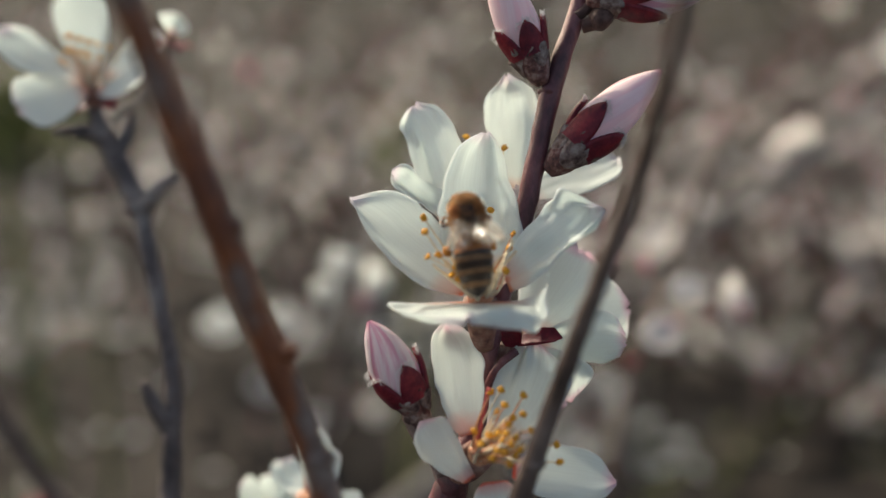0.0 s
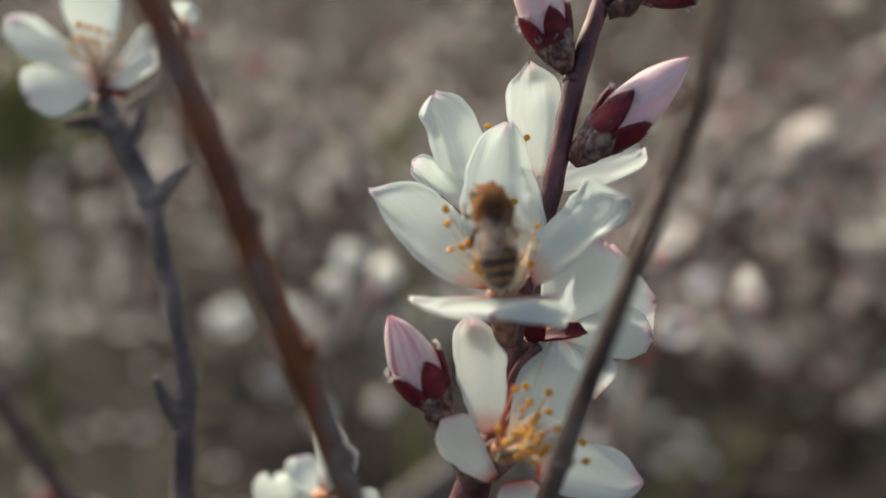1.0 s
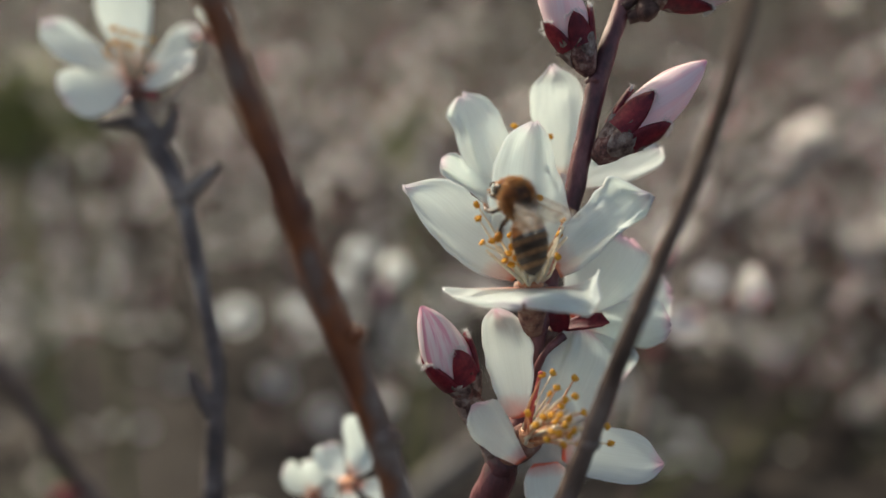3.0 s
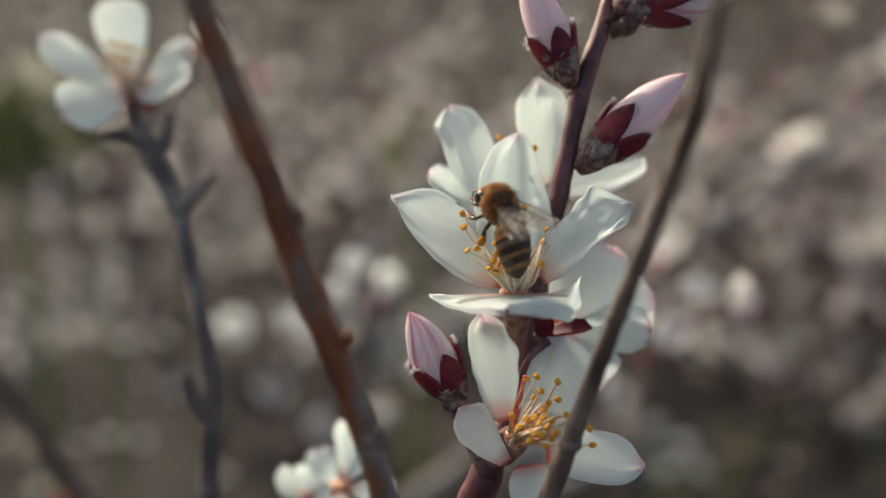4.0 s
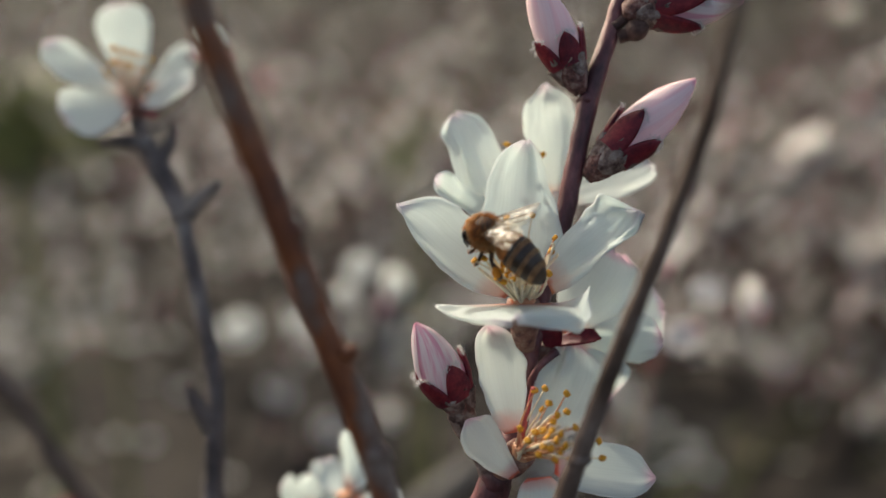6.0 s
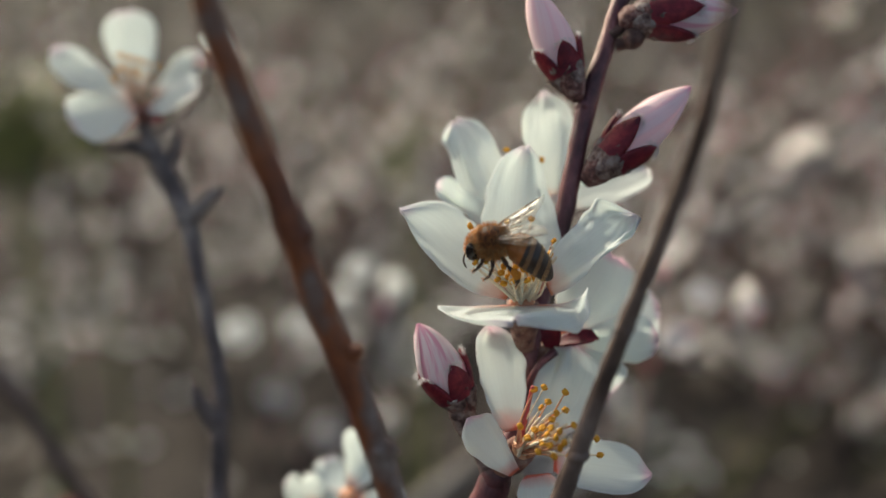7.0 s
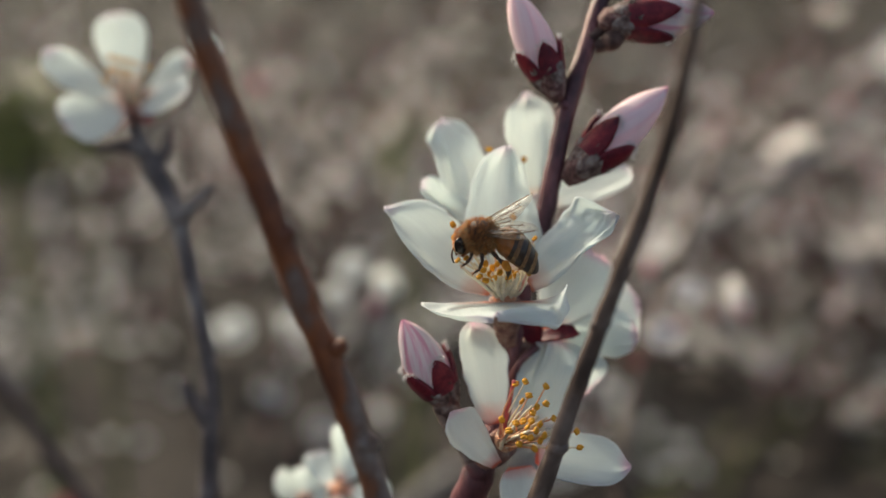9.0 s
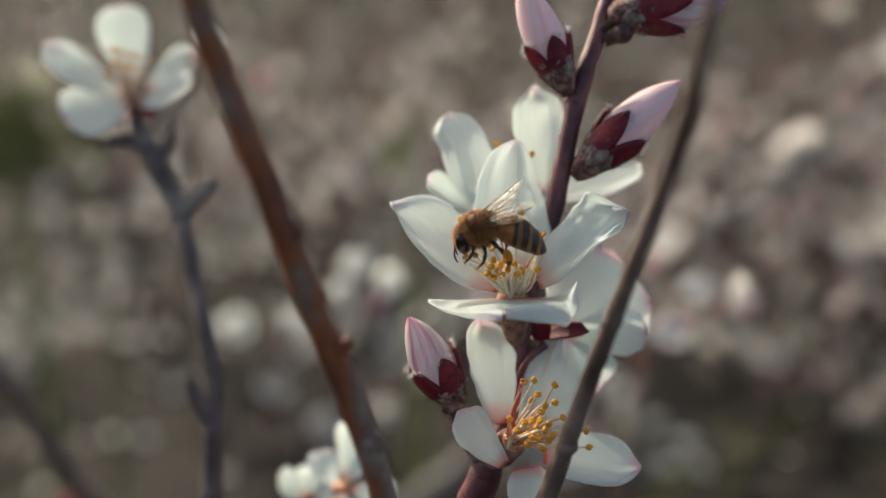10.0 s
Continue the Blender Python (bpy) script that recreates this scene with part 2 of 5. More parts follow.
def petal(base, tip, normal, width, cup=0.12, bow=0.08, curl=0.0, notch=0.05, ruffle=0.025, claw=0.65, blunt=5, seed=0, nu=10, ns=16, thick=0.1, frill=0.045, shape=None, relief=()):
    """An obovate petal from base to tip; its inner face looks along normal. cup: sides rise; bow: belly sinks; curl: tip bends in (+) or out (-);
    shape: half widths in mm from base to tip, of the anticlockwise and of the clockwise side; relief: dents and
    swells (u, s, reach across, reach along, height in mm)."""
    base, tip = Vector(base), Vector(tip)
    length = (tip - base).length
    e, n, w = basis(tip - base, normal)
    bm = bmesh.new()
    uv = bm.loops.layers.uv.new("UVMap")
    top = max((i / 50) ** claw * math.sqrt(1 - (i / 50) ** blunt) for i in range(51))
    grids, coords = [], {}
    for layer in (0, 1):
        grid = []
        for i in range(ns + 1):
            s = 0.02 + 0.975 * i / ns
            half = width / 2 * s ** claw * math.sqrt(max(0.0, 1 - s ** blunt)) / top + 0.02
            row = []
            sides = (half, half)
            if shape:
                sides = [(even(edge, s) * (1 - s ** 14) ** 0.5 * (1 + 0.07 * noise.noise(Vector((s * 9, seed * 1.9, i)))) + 0.02) for i, edge in enumerate(shape)]
                half = sum(sides) / 2
            for k in range(2 * nu + 1):
                u = k / nu - 1
                q = noise.noise(Vector((u * 1.6 + seed * 7.3, s * 2.6, seed * 3.1)))
                fine = noise.noise(Vector((u * 3.5 + seed * 5.1, s * 6.0, seed + 9.0)))
                out = s + notch * s ** 8 * (noise.noise(Vector((u * 2.2, seed * 2.7, 0.5))) - 0.8 * math.exp(-(u / 0.22) ** 2)) + 0.03 * fine * s * abs(u)
                lift = (cup * 2 * half * u * u * s ** 0.5 - bow * length * 4 * s * (1 - s) + curl * length * max(0.0, s - 0.55) ** 2 * 4
                        + ruffle * length * s * (q * (0.6 + abs(u)) + 0.5 * fine * abs(u) ** 2) * 2)
                across = u * sides[u > 0]
                lift += frill * length * s * s * abs(u) * noise.noise(Vector((u * 5 + seed, s * 11, seed * 1.7)))
                lift += frill * length * max(0.0, s - 0.6) * noise.noise(Vector((u * 7 + seed * 3, s * 4, seed)))
                for ru, rs, du, ds, high in relief:
                    lift += high * math.exp(-((u - ru) / du) ** 2 - ((s - rs) / ds) ** 2)
                v = base + e * length * out + w * across + n * (lift - (thick if layer else 0))
                b = bm.verts.new(v)
                coords[b] = (u, s)
                row.append(b)
            grid.append(row)
        grids.append(grid)
    a, b = grids
    quads = []
    for i in range(ns):
        for k in range(2 * nu):
            quads.append((a[i][k], a[i + 1][k], a[i + 1][k + 1], a[i][k + 1]))
            quads.append((b[i][k], b[i][k + 1], b[i + 1][k + 1], b[i + 1][k]))
    rim = [(0, k) for k in range(2 * nu + 1)] + [(i, 2 * nu) for i in range(1, ns + 1)] + [(ns, k) for k in range(2 * nu - 1, -1, -1)] + [(i, 0) for i in range(ns - 1, 0, -1)]
    for (i, k), (j, m) in zip(rim, rim[1:] + rim[:1]):
        quads.append((a[i][k], a[j][m], b[j][m], b[i][k]))
    for q in quads:
        f = bm.faces.new(q)
        for loop in f.loops:
            loop[uv].uv = coords[loop.vert]
    return bm


def stamen(base, tip, seed=0, bend=0.8, size=0.66):
    """Thread with a two-lobed anther."""
    rng = random.Random(seed)
    base, tip = Vector(base), Vector(tip)
    side = Vector((rng.uniform(-1, 1), rng.uniform(-1, 1), rng.uniform(-1, 1))) * bend
    mid = (base + tip) / 2 + side
    bm = bmesh.new()
    tube(bm, spline([(*base, 0.27), (*((base + mid) / 2 + side * 0.25), 0.23), (*mid, 0.18), (*tip, 0.11)], 4), 6)
    axis = Vector((rng.uniform(-1, 1), rng.uniform(-0.4, 0.4), rng.uniform(-0.5, 1)))
    off = axis.orthogonal().normalized() * size * 0.3
    blob(bm, tip + off, axis, size * 1.75, size * 0.48, 7, 5, 1, rough=0.25)
    blob(bm, tip - off, axis, size * 1.6, size * 0.46, 7, 5, 1, rough=0.25)
    return bm


def wool(bm, centre, spread, count, length, rng, slot=0, lean=(0, 0, 0)):
    """Fine hairs round a place."""
    for _ in range(count):
        o = Vector([rng.gauss(0, spread) for _ in range(3)]) + Vector(centre)
        d = (Vector([rng.gauss(0, 1) for _ in range(3)]) + Vector(lean)).normalized()
        w = d.orthogonal().normalized() * 0.045
        x = d.cross(w)
        tip = bm.verts.new(o + d * length * rng.uniform(0.5, 1.2))
        feet = [bm.verts.new(o + w), bm.verts.new(o - w * 0.5 + x * 0.87), bm.verts.new(o - w * 0.5 - x * 0.87)]
        for k in range(3):
            bm.faces.new((feet[k], feet[(k + 1) % 3], tip)).material_index = slot


def around(axis, length, radii, s, angle, off=0.0):
    """A point on a bud's skin: s along, angle round."""
    e, n, w = axis
    k = s * (len(radii) - 1)
    i = min(int(k), len(radii) - 2)
    r = radii[i] + (radii[i + 1] - radii[i]) * (k - i) + off
    return e * length * s + (n * math.cos(angle) + w * math.sin(angle)) * r


def bud(parent, base, tip, width, sepal_share=0.5, turn=0.0, seed=0, label="closed pink flower bud", mat=None):
    """Rolled petals, dark sepals round them, and a scaly foot."""
    rng = random.Random(seed)
    base, tip = Vector(base), Vector(tip)
    length = (tip - base).length
    axis = basis(tip - base, (0.1, -1, 0.2))
    R = [width * f for f in (0.34, 0.40, 0.46, 0.50, 0.50, 0.48, 0.44, 0.38, 0.30, 0.19, 0.03)]
    bm = bmesh.new()
    uv = bm.loops.layers.uv.new("UVMap")
    for j in range(3):
        grid = []
        for i in range(19):
            s = 0.12 + 0.88 * i / 18
            row = []
            for k in range(15):
                u = k / 7 - 1
                ang = turn + j * 2.09 + u * 1.5 + s * 1.1
                shell = 0.05 * width * (u * 0.5 + 0.5) * math.sin(math.pi * min(1, s * 0.9))
                v = bm.verts.new(base + around(axis, length, R, s, ang, shell + 0.015 * width * noise.noise(Vector((u * 2, s * 5, j + seed)))))
                row.append((v, (u, 0.25 + 0.75 * s)))
            grid.append(row)
        for i in range(18):
            for k in range(14):
                q = (grid[i][k], grid[i][k + 1], grid[i + 1][k + 1], grid[i + 1][k])
                f = bm.faces.new([v for v, _ in q])
                for loop, (_, c) in zip(f.loops, q):
                    loop[uv].uv = c
    ob = part("bud", bm, mat or PINK, parent, label)
    for j in range(5):
        bm = bmesh.new()
        a0 = turn + 0.5 + j * 1.2566
        reach = sepal_share * (0.9 + 0.2 * rng.random())
        grid = []
        for lay in (0.10, 0.02):
            g = []
            for i in range(10):
                q = i / 9
                half = 0.66 * (1 - q ** 1.8) ** 0.85 + 0.02
                g.append([bm.verts.new(base + around(axis, length, R, 0.06 + (reach - 0.06) * q, a0 + half * (k / 4 - 1),
                                                     width * (lay + 0.05 * (1 - abs(k / 4 - 1)) * q + 0.05 * q * q))) for k in range(9)])
            grid.append(g)
        a, b = grid
        for i in range(9):
            for k in range(8):
                bm.faces.new((a[i][k], a[i][k + 1], a[i + 1][k + 1], a[i + 1][k]))
                bm.faces.new((b[i][k], b[i + 1][k], b[i + 1][k + 1], b[i][k + 1]))
        for i in range(9):
            bm.faces.new((a[i][0], a[i + 1][0], b[i + 1][0], b[i][0]))
            bm.faces.new((a[i][8], b[i][8], b[i + 1][8], a[i + 1][8]))
        for k in range(8):
            bm.faces.new((a[9][k], a[9][k + 1], b[9][k + 1], b[9][k]))
        for _ in range(55):
            q = rng.uniform(-1, 1)
            o = base + around(axis, length, R, reach * (1 - 0.12 * q * q), a0 + q * 0.4, width * 0.16)
            wool(bm, o, 0.16, 2, 0.5, rng, 1, axis[0] * 0.6)
        part("sepal", bm, [SEPAL, WOOL], ob, "dark red downy sepal")
    bm = bmesh.new()
    foot = [(base + axis[0] * length * s, width * r) for s, r in ((-0.22, 0.15), (-0.16, 0.25), (-0.08, 0.32), (-0.02, 0.38), (0.06, 0.43), (0.12, 0.46), (0.17, 0.42))]
    tube(bm, foot, 14, 0.3, 1.1)
    part("calyx", bm, HUSK, ob)
    for j in range(7):
        a0 = turn + j * 2.4
        e, n, w = axis
        o = base - e * length * (0.12 - 0.018 * j) + (n * math.cos(a0) + w * math.sin(a0)) * width * 0.31
        out = (n * math.cos(a0) + w * math.sin(a0))
        bm = petal(o, o + e * length * 0.22 + out * width * 0.235, -out, width * 0.6, 0.35, 0.0, -0.04, 0.2, 0.03, 0.4, 4, seed + j, 4, 6, 0.12)
        part("bud_scale", bm, SCALE, ob)
    return ob


def flower(parent, centre, axis, petals, stamens, foot=None, seed=0, mat=None, label="open white blossom", sepals=True, wide=2.4, depth=5.0, rosy=0.25, bare=()):
    """Cup, petals, sepals, stamens and pistil. petals: (base, tip, inner normal, width, options); stamens: tips."""
    centre, ax = Vector(centre), Vector(axis).normalized()
    bm = bmesh.new()
    end = Vector(foot) if foot else centre - ax * depth
    way = end - centre
    tube(bm, [(centre + way * s, wide * r) for s, r in ((0.0, 0.80), (0.03, 0.97), (0.18, 1.0), (0.4, 0.92), (0.62, 0.86), (0.8, 0.70), (1.0, 0.55))], 14, 0.16, 0.8)
    ob = part("flower", bm, CALYX, parent, label)
    bm = bmesh.new()
    blob(bm, centre + ax * 0.1, ax, wide * 0.7, wide * 0.78, 14, 8)
    part("nectary", bm, FILAMENT_RED, ob, "orange-pink floral cup")
    for i, (b, t, n, w, opt) in enumerate(petals):
        part("petal", petal(b, t, n, w, seed=seed + i, **opt), mat or WHITE, ob)
    if sepals:
        e, n, w = basis(ax, (0.2, -1, 0.1))
        for j in range(5):
            a = j * 1.2566 + seed
            out = n * math.cos(a) + w * math.sin(a)
            o = centre - ax * 1.0 + out * wide * 0.85
            part("sepal", petal(o, o + out * 3.6 - ax * 1.0, ax + out * 0.3, 3.2, 0.15, -0.05, claw=0.3, seed=seed + j, nu=4, ns=8, thick=0.2), SEPAL, ob)
    rng = random.Random(seed)
    for i, tip in enumerate(stamens):
        o = centre + Vector((rng.uniform(-1, 1), rng.uniform(-1, 1), rng.uniform(-1, 1))) * wide * 0.45
        part("stamen", stamen(o, tip, seed * 50 + i), [FILAMENT if rng.random() > rosy else FILAMENT_RED, ANTHER], ob)
    for i, tip in enumerate(bare):
        o = centre + Vector((rng.uniform(-1, 1), rng.uniform(-1, 1), rng.uniform(-1, 1))) * wide * 0.4
        bm = bmesh.new()
        q = Vector(tip)
        tube(bm, spline([(*o, 0.3), (*(o.lerp(q, 0.5) + Vector((rng.uniform(-0.5, 0.5), -0.4, 0))), 0.27), (*q, 0.2), (*(q + Vector((rng.uniform(-0.5, 0.5), 0, 0.25))), 0.14)], 4), 6)
        part("filament", bm, FILAMENT, ob)
    return ob


def ground_spot(x, y):
    """Plan place (mm) of the ground under plan x, y (mm)."""
    w = PLAN @ Vector((x * 0.001, y * 0.001, -0.3))
    return tuple((PLAN.inverted() @ Vector((w.x, w.y, 0.0))) * 1000)


# ---------------------------------------------------------------- ground
def ground_material():
    m, t, p, _ = material("dry_soil")
    big = ramp(t, noise_of(t, 3.0, 6, 0.6), [(0.34, (0.010, 0.008, 0.007)), (0.46, (0.021, 0.016, 0.013)), (0.56, (0.038, 0.029, 0.023)), (0.66, (0.020, 0.024, 0.009))])
    small = ramp(t, noise_of(t, 40, 8, 0.7), [(0.35, (0.35, 0.33, 0.3)), (0.6, (1.0, 1.0, 1.0))])
    t.links.new(mix(t, 0.8, big, small, "MULTIPLY"), p.inputs["Base Color"])
    p.inputs["Roughness"].default_value = 0.95
    bump(t, noise_of(t, 60, 8, 0.7), p, 0.8, 0.01)
    return m


def build_ground():
    bm = bmesh.new()
    xs = [-300, -60, -15] + [-6 + 0.15 * i for i in range(81)] + [15, 60, 300]
    ys = [-300, -60, -10] + [-2 + 0.15 * i for i in range(81)] + [20, 60, 300]
    grid = [[bm.verts.new((x, y, 0.05 * noise.noise(Vector((x * 1.3, y * 1.3, 0))) if abs(x) < 7 and -3 < y < 11 else 0)) for x in xs] for y in ys]
    for a, b in zip(grid, grid[1:]):
        for k in range(len(xs) - 1):
            bm.faces.new((a[k], a[k + 1], b[k + 1], b[k]))
    me = bpy.data.meshes.new("ground")
    bm.to_mesh(me)
    bm.free()
    me.materials.append(ground_material())
    me.polygons.foreach_set("use_smooth", [True] * len(me.polygons))
    tagged(new("ground", me), "dry brown orchard soil with litter and moss", "ground", kind="structure")


build_ground()


# ---------------------------------------------------------------- the blossoming twig
def stem_part(parent, rows, mat, sides=14, rough=0.12, name="stem", knots=(), grain=0.35):
    bm = bmesh.new()
    tube(bm, spline(rows, 10), sides, rough, grain)
    stem = part(name, bm, mat, parent)
    for p, axis, size in knots:
        bm = bmesh.new()
        blob(bm, p, axis, size * 1.6, size, 11, 8, 0, rough=0.45)
        part("node", bm, mat, stem)
    return stem


def blossom_twig():
    foot = ground_spot(-30, 190)
    twig = thing("almond_twig", foot, "blossoming almond twig with white flowers and pink buds", "twig")
    stem_part(twig, [(*foot, 5.0), (-18.0, 175.0, -250.0, 4.0), (*(-7.4, 160.0, -71.4), 3.2), (*(-1.8, 150.0, -43.0), 2.7), (*(0.9, 146.5, -34.7), 2.5), (*(4.4, 147.5, -26.0), 1.5), (*(6.0, 148.0, -19.5), 1.25),
                     (*(6.9, 148.0, -13.0), 1.5), (*(8.6, 149.0, -5.7), 1.6), (*(11.3, 148.5, 3.2), 1.5), (*(13.2, 148.0, 11.5), 1.5), (*(14.5, 148.0, 18.1), 1.5),
                     (*(15.9, 148.0, 23.8), 1.5), (*(18.4, 148.5, 31.2), 1.35), (*(20.6, 149.0, 37.9), 1.35), (*(24.1, 150.0, 47.3), 1.2), (*(28.2, 152.0, 58.8), 0.8)], STEM,
              knots=[((1.4, 145.5, -33.5), (0.5, 0, 1), 2.3), ((15.3, 147.9, 22.9), (0.3, 0, 1), 1.62), 
                     ((6.4, 147.5, -13.4), (0, 0, 1), 1.8)])
    # the flower that the bee works on: it opens upwards
    c = (5.1, 141.0, -6.9)
    flower(twig, c, (0.02, -0.12, 1.0), [
        ((3.3, 140.6, -6.3), (-12.9, 142.4, 7.0), (0.40, -0.82, 0.42), 11.2, dict(cup=0.10, bow=0.06, notch=0.0, ruffle=0.02, frill=0.02, nu=14, ns=26,
            shape=((0.6, 2.2, 3.5, 3.8, 3.7, 3.3, 2.7, 1.7, 0.4), (2.9, 4.4, 5.8, 6.6, 7.1, 7.1, 6.9, 5.4, 1.0)), relief=((-0.9, 0.55, 0.25, 0.5, 0.6), (0.3, 1.0, 0.8, 0.06, -0.5)))),
        ((8.5, 141.6, -4.9), (21.5, 137.0, 5.4), (-0.30, -0.86, 0.50), 10.6, dict(cup=0.03, bow=0.05, notch=0.03, ruffle=0.03, frill=0.10, nu=16, ns=30,
            shape=((1.2, 3.0, 4.8, 5.5, 6.1, 6.4, 6.1, 4.7, 1.2), (1.9, 2.4, 2.8, 2.9, 2.7, 2.6, 2.7, 2.6, 0.8)),
            relief=((1.0, 0.6, 0.6, 0.5, 2.3), (0.0, 0.62, 0.25, 0.4, -0.5), (-0.95, 0.8, 0.3, 0.10, 1.3), (-0.9, 0.58, 0.25, 0.07, -0.8), (-0.3, 0.95, 0.35, 0.1, 1.2), (-0.5, 0.42, 0.2, 0.10, 0.6), (-0.25, 0.72, 0.16, 0.08, -0.7), (0.6, 0.85, 0.2, 0.08, 0.5)))),
        ((4.8, 140.5, -7.2), (2.9, 126.5, -8.6), (0.0, 0.06, 1.0), 21.5, dict(cup=-0.015, bow=0.0, curl=-0.02, notch=0.03, ruffle=0.006, claw=0.34, frill=0.06, nu=22, ns=22,
            shape=((2.2, 6.0, 8.6, 9.6, 9.9, 9.8, 8.8, 6.6, 1.5), (2.2, 6.2, 9.0, 10.6, 11.0, 10.6, 9.2, 6.4, 1.5)),
            relief=((-1.0, 0.40, 0.07, 0.2, 3.4), (-0.92, 0.74, 0.14, 0.18, -2.1), (-0.5, 0.85, 0.2, 0.3, 0.9), (1.0, 0.55, 0.10, 0.3, 1.2), (0.6, 0.9, 0.3, 0.3, -0.6), (0.1, 0.9, 0.2, 0.25, 0.4)))),
        ((5.6, 143.0, -5.4), (6.25, 146.6, 16.8), (0.03, -1.0, 0.12), 12.6, dict(cup=0.06, bow=0.06, notch=0.0, ruffle=0.012, frill=0.02, nu=12, ns=24,
            shape=((3.0, 4.5, 5.7, 6.3, 6.4, 6.2, 5.7, 4.7, 2.2), (2.6, 3.3, 4.5, 5.4, 5.2, 4.2, 3.4, 2.6, 1.4)), relief=((0.4, 0.8, 0.25, 0.3, 0.8), (1.0, 0.7, 0.3, 0.3, -0.9)))),
        ((7.1, 146.5, -6.1), (10.4, 155.0, 9.5), (-0.45, -1.0, 0.1), 9.0, dict(cup=0.12, bow=0.07, notch=0.0, claw=0.55, blunt=4)),
    ], [(-2.6, 137.0, 4.2), (-2.4, 136.0, 2.3), (-2.0, 134.0, -1.0), (-0.6, 135.0, -0.8), (9.6, 140.0, 2.1), (9.0, 139.5, 0.1), (3.2, 139.0, -2.2),
        (2.2, 141.0, 0.1), (3.0, 143.5, 5.1), (6.7, 144.0, 5.5), (1.7, 136.0, -2.5), (4.7, 139.0, -3.3), (6.0, 139.0, -2.8), 
        (2.7, 138.0, -3.1), (3.9, 137.0, -1.6), (5.1, 136.5, -2.2), (2.1, 137.0, -1.6), (1.2, 136.0, -3.4), (3.3, 135.5, -3.7), (4.1, 136.0, -2.8), (5.4, 135.5, -3.5), (6.5, 136.0, -3.2), (2.1, 136.5, -4.0), (4.9, 138.0, -1.9), (8.4, 136.5, -2.9)],
        foot=(5.8, 146.0, -13.9), seed=1, rosy=0.06,
        bare=[(2.6 + 0.34 * k, 137.8 - (k * 1.3) % 3.2, -2.4 - (k * 0.77) % 1.7) for k in range(15)] + [(9.4, 139.0, 1.0), (8.6, 138.0, -0.8), (9.9, 139.5, -0.4), (-1.2, 136.0, -2.2), (0.5, 136.0, -1.6)])
    # the one behind it
    flower(twig, (7.2, 156.0, 7.7), (-0.25, -0.45, 0.85), [
        ((1.6, 152.0, 4.8), (-4.5, 155.9, 22.4), (-0.15, -0.9, 0.32), 11.6, dict(cup=0.10, bow=0.04, notch=0.02, ruffle=0.03, frill=0.03, nu=14, ns=26,
            shape=((2.2, 2.8, 3.5, 3.5, 3.3, 3.0, 3.0, 3.5, 2.4), (2.8, 3.2, 3.9, 4.3, 4.7, 4.6, 4.3, 3.6, 1.4)),
            relief=((-0.9, 0.9, 0.5, 0.14, -2.2), (0.1, 0.97, 0.9, 0.07, -1.0), (-0.35, 0.62, 0.16, 0.3, -0.9), (0.7, 0.75, 0.3, 0.2, 0.9), (0.25, 0.45, 0.2, 0.3, 0.7)))),
        ((10.6, 156.0, 7.1), (9.6, 154.9, 26.5), (-0.1, -1.0, 0.05), 9.6, dict(cup=0.08, bow=0.05, notch=0.03, ruffle=0.02, frill=0.03, nu=12, ns=24,
            shape=((1.2, 1.5, 1.9, 2.5, 3.2, 3.7, 3.7, 3.0, 1.0), (1.1, 1.9, 2.8, 3.6, 4.1, 4.5, 4.6, 3.9, 1.0)), relief=((0.2, 0.97, 0.7, 0.08, -1.2), (0.2, 0.84, 0.35, 0.08, 0.7), (0.9, 0.6, 0.25, 0.4, 0.9)))),
        ((1.4, 149.5, 4.2), (-7.8, 151.9, 11.2), (-0.20, -0.80, 0.60), 9.0, dict(cup=0.08, bow=0.03, ruffle=0.03, frill=0.04, nu=12, ns=18,
            shape=((0.6, 1.0, 1.2, 1.3, 1.5, 1.7, 1.8, 1.7, 0.9), (1.3, 2.4, 2.8, 2.9, 2.8, 2.5, 2.3, 2.4, 1.6)), relief=((0.8, 0.85, 0.35, 0.16, 1.8), (0.1, 0.6, 0.3, 0.3, -1.0), (-1.0, 0.6, 0.3, 0.4, 1.2)))),
        ((12.2, 157.0, 7.9), (27.4, 161.0, 14.7), (-0.2, -0.75, 0.62), 9.5, dict(cup=0.10, bow=0.04)),
        ((7.5, 158.0, 7.8), (10.1, 172.0, 13.4), (0, 0.2, 1.0), 10.0, dict()),
    ], [(3.4, 150.0, 16.5), (5.1, 152.0, 15.0), (7.1, 153.0, 15.5), (8.0, 151.0, 13.4), (2.2, 150.0, 13.3), (9.3, 155.0, 15.3), (5.6, 149.0, 12.4)], foot=(11.7, 150.0, 4.1), seed=2)
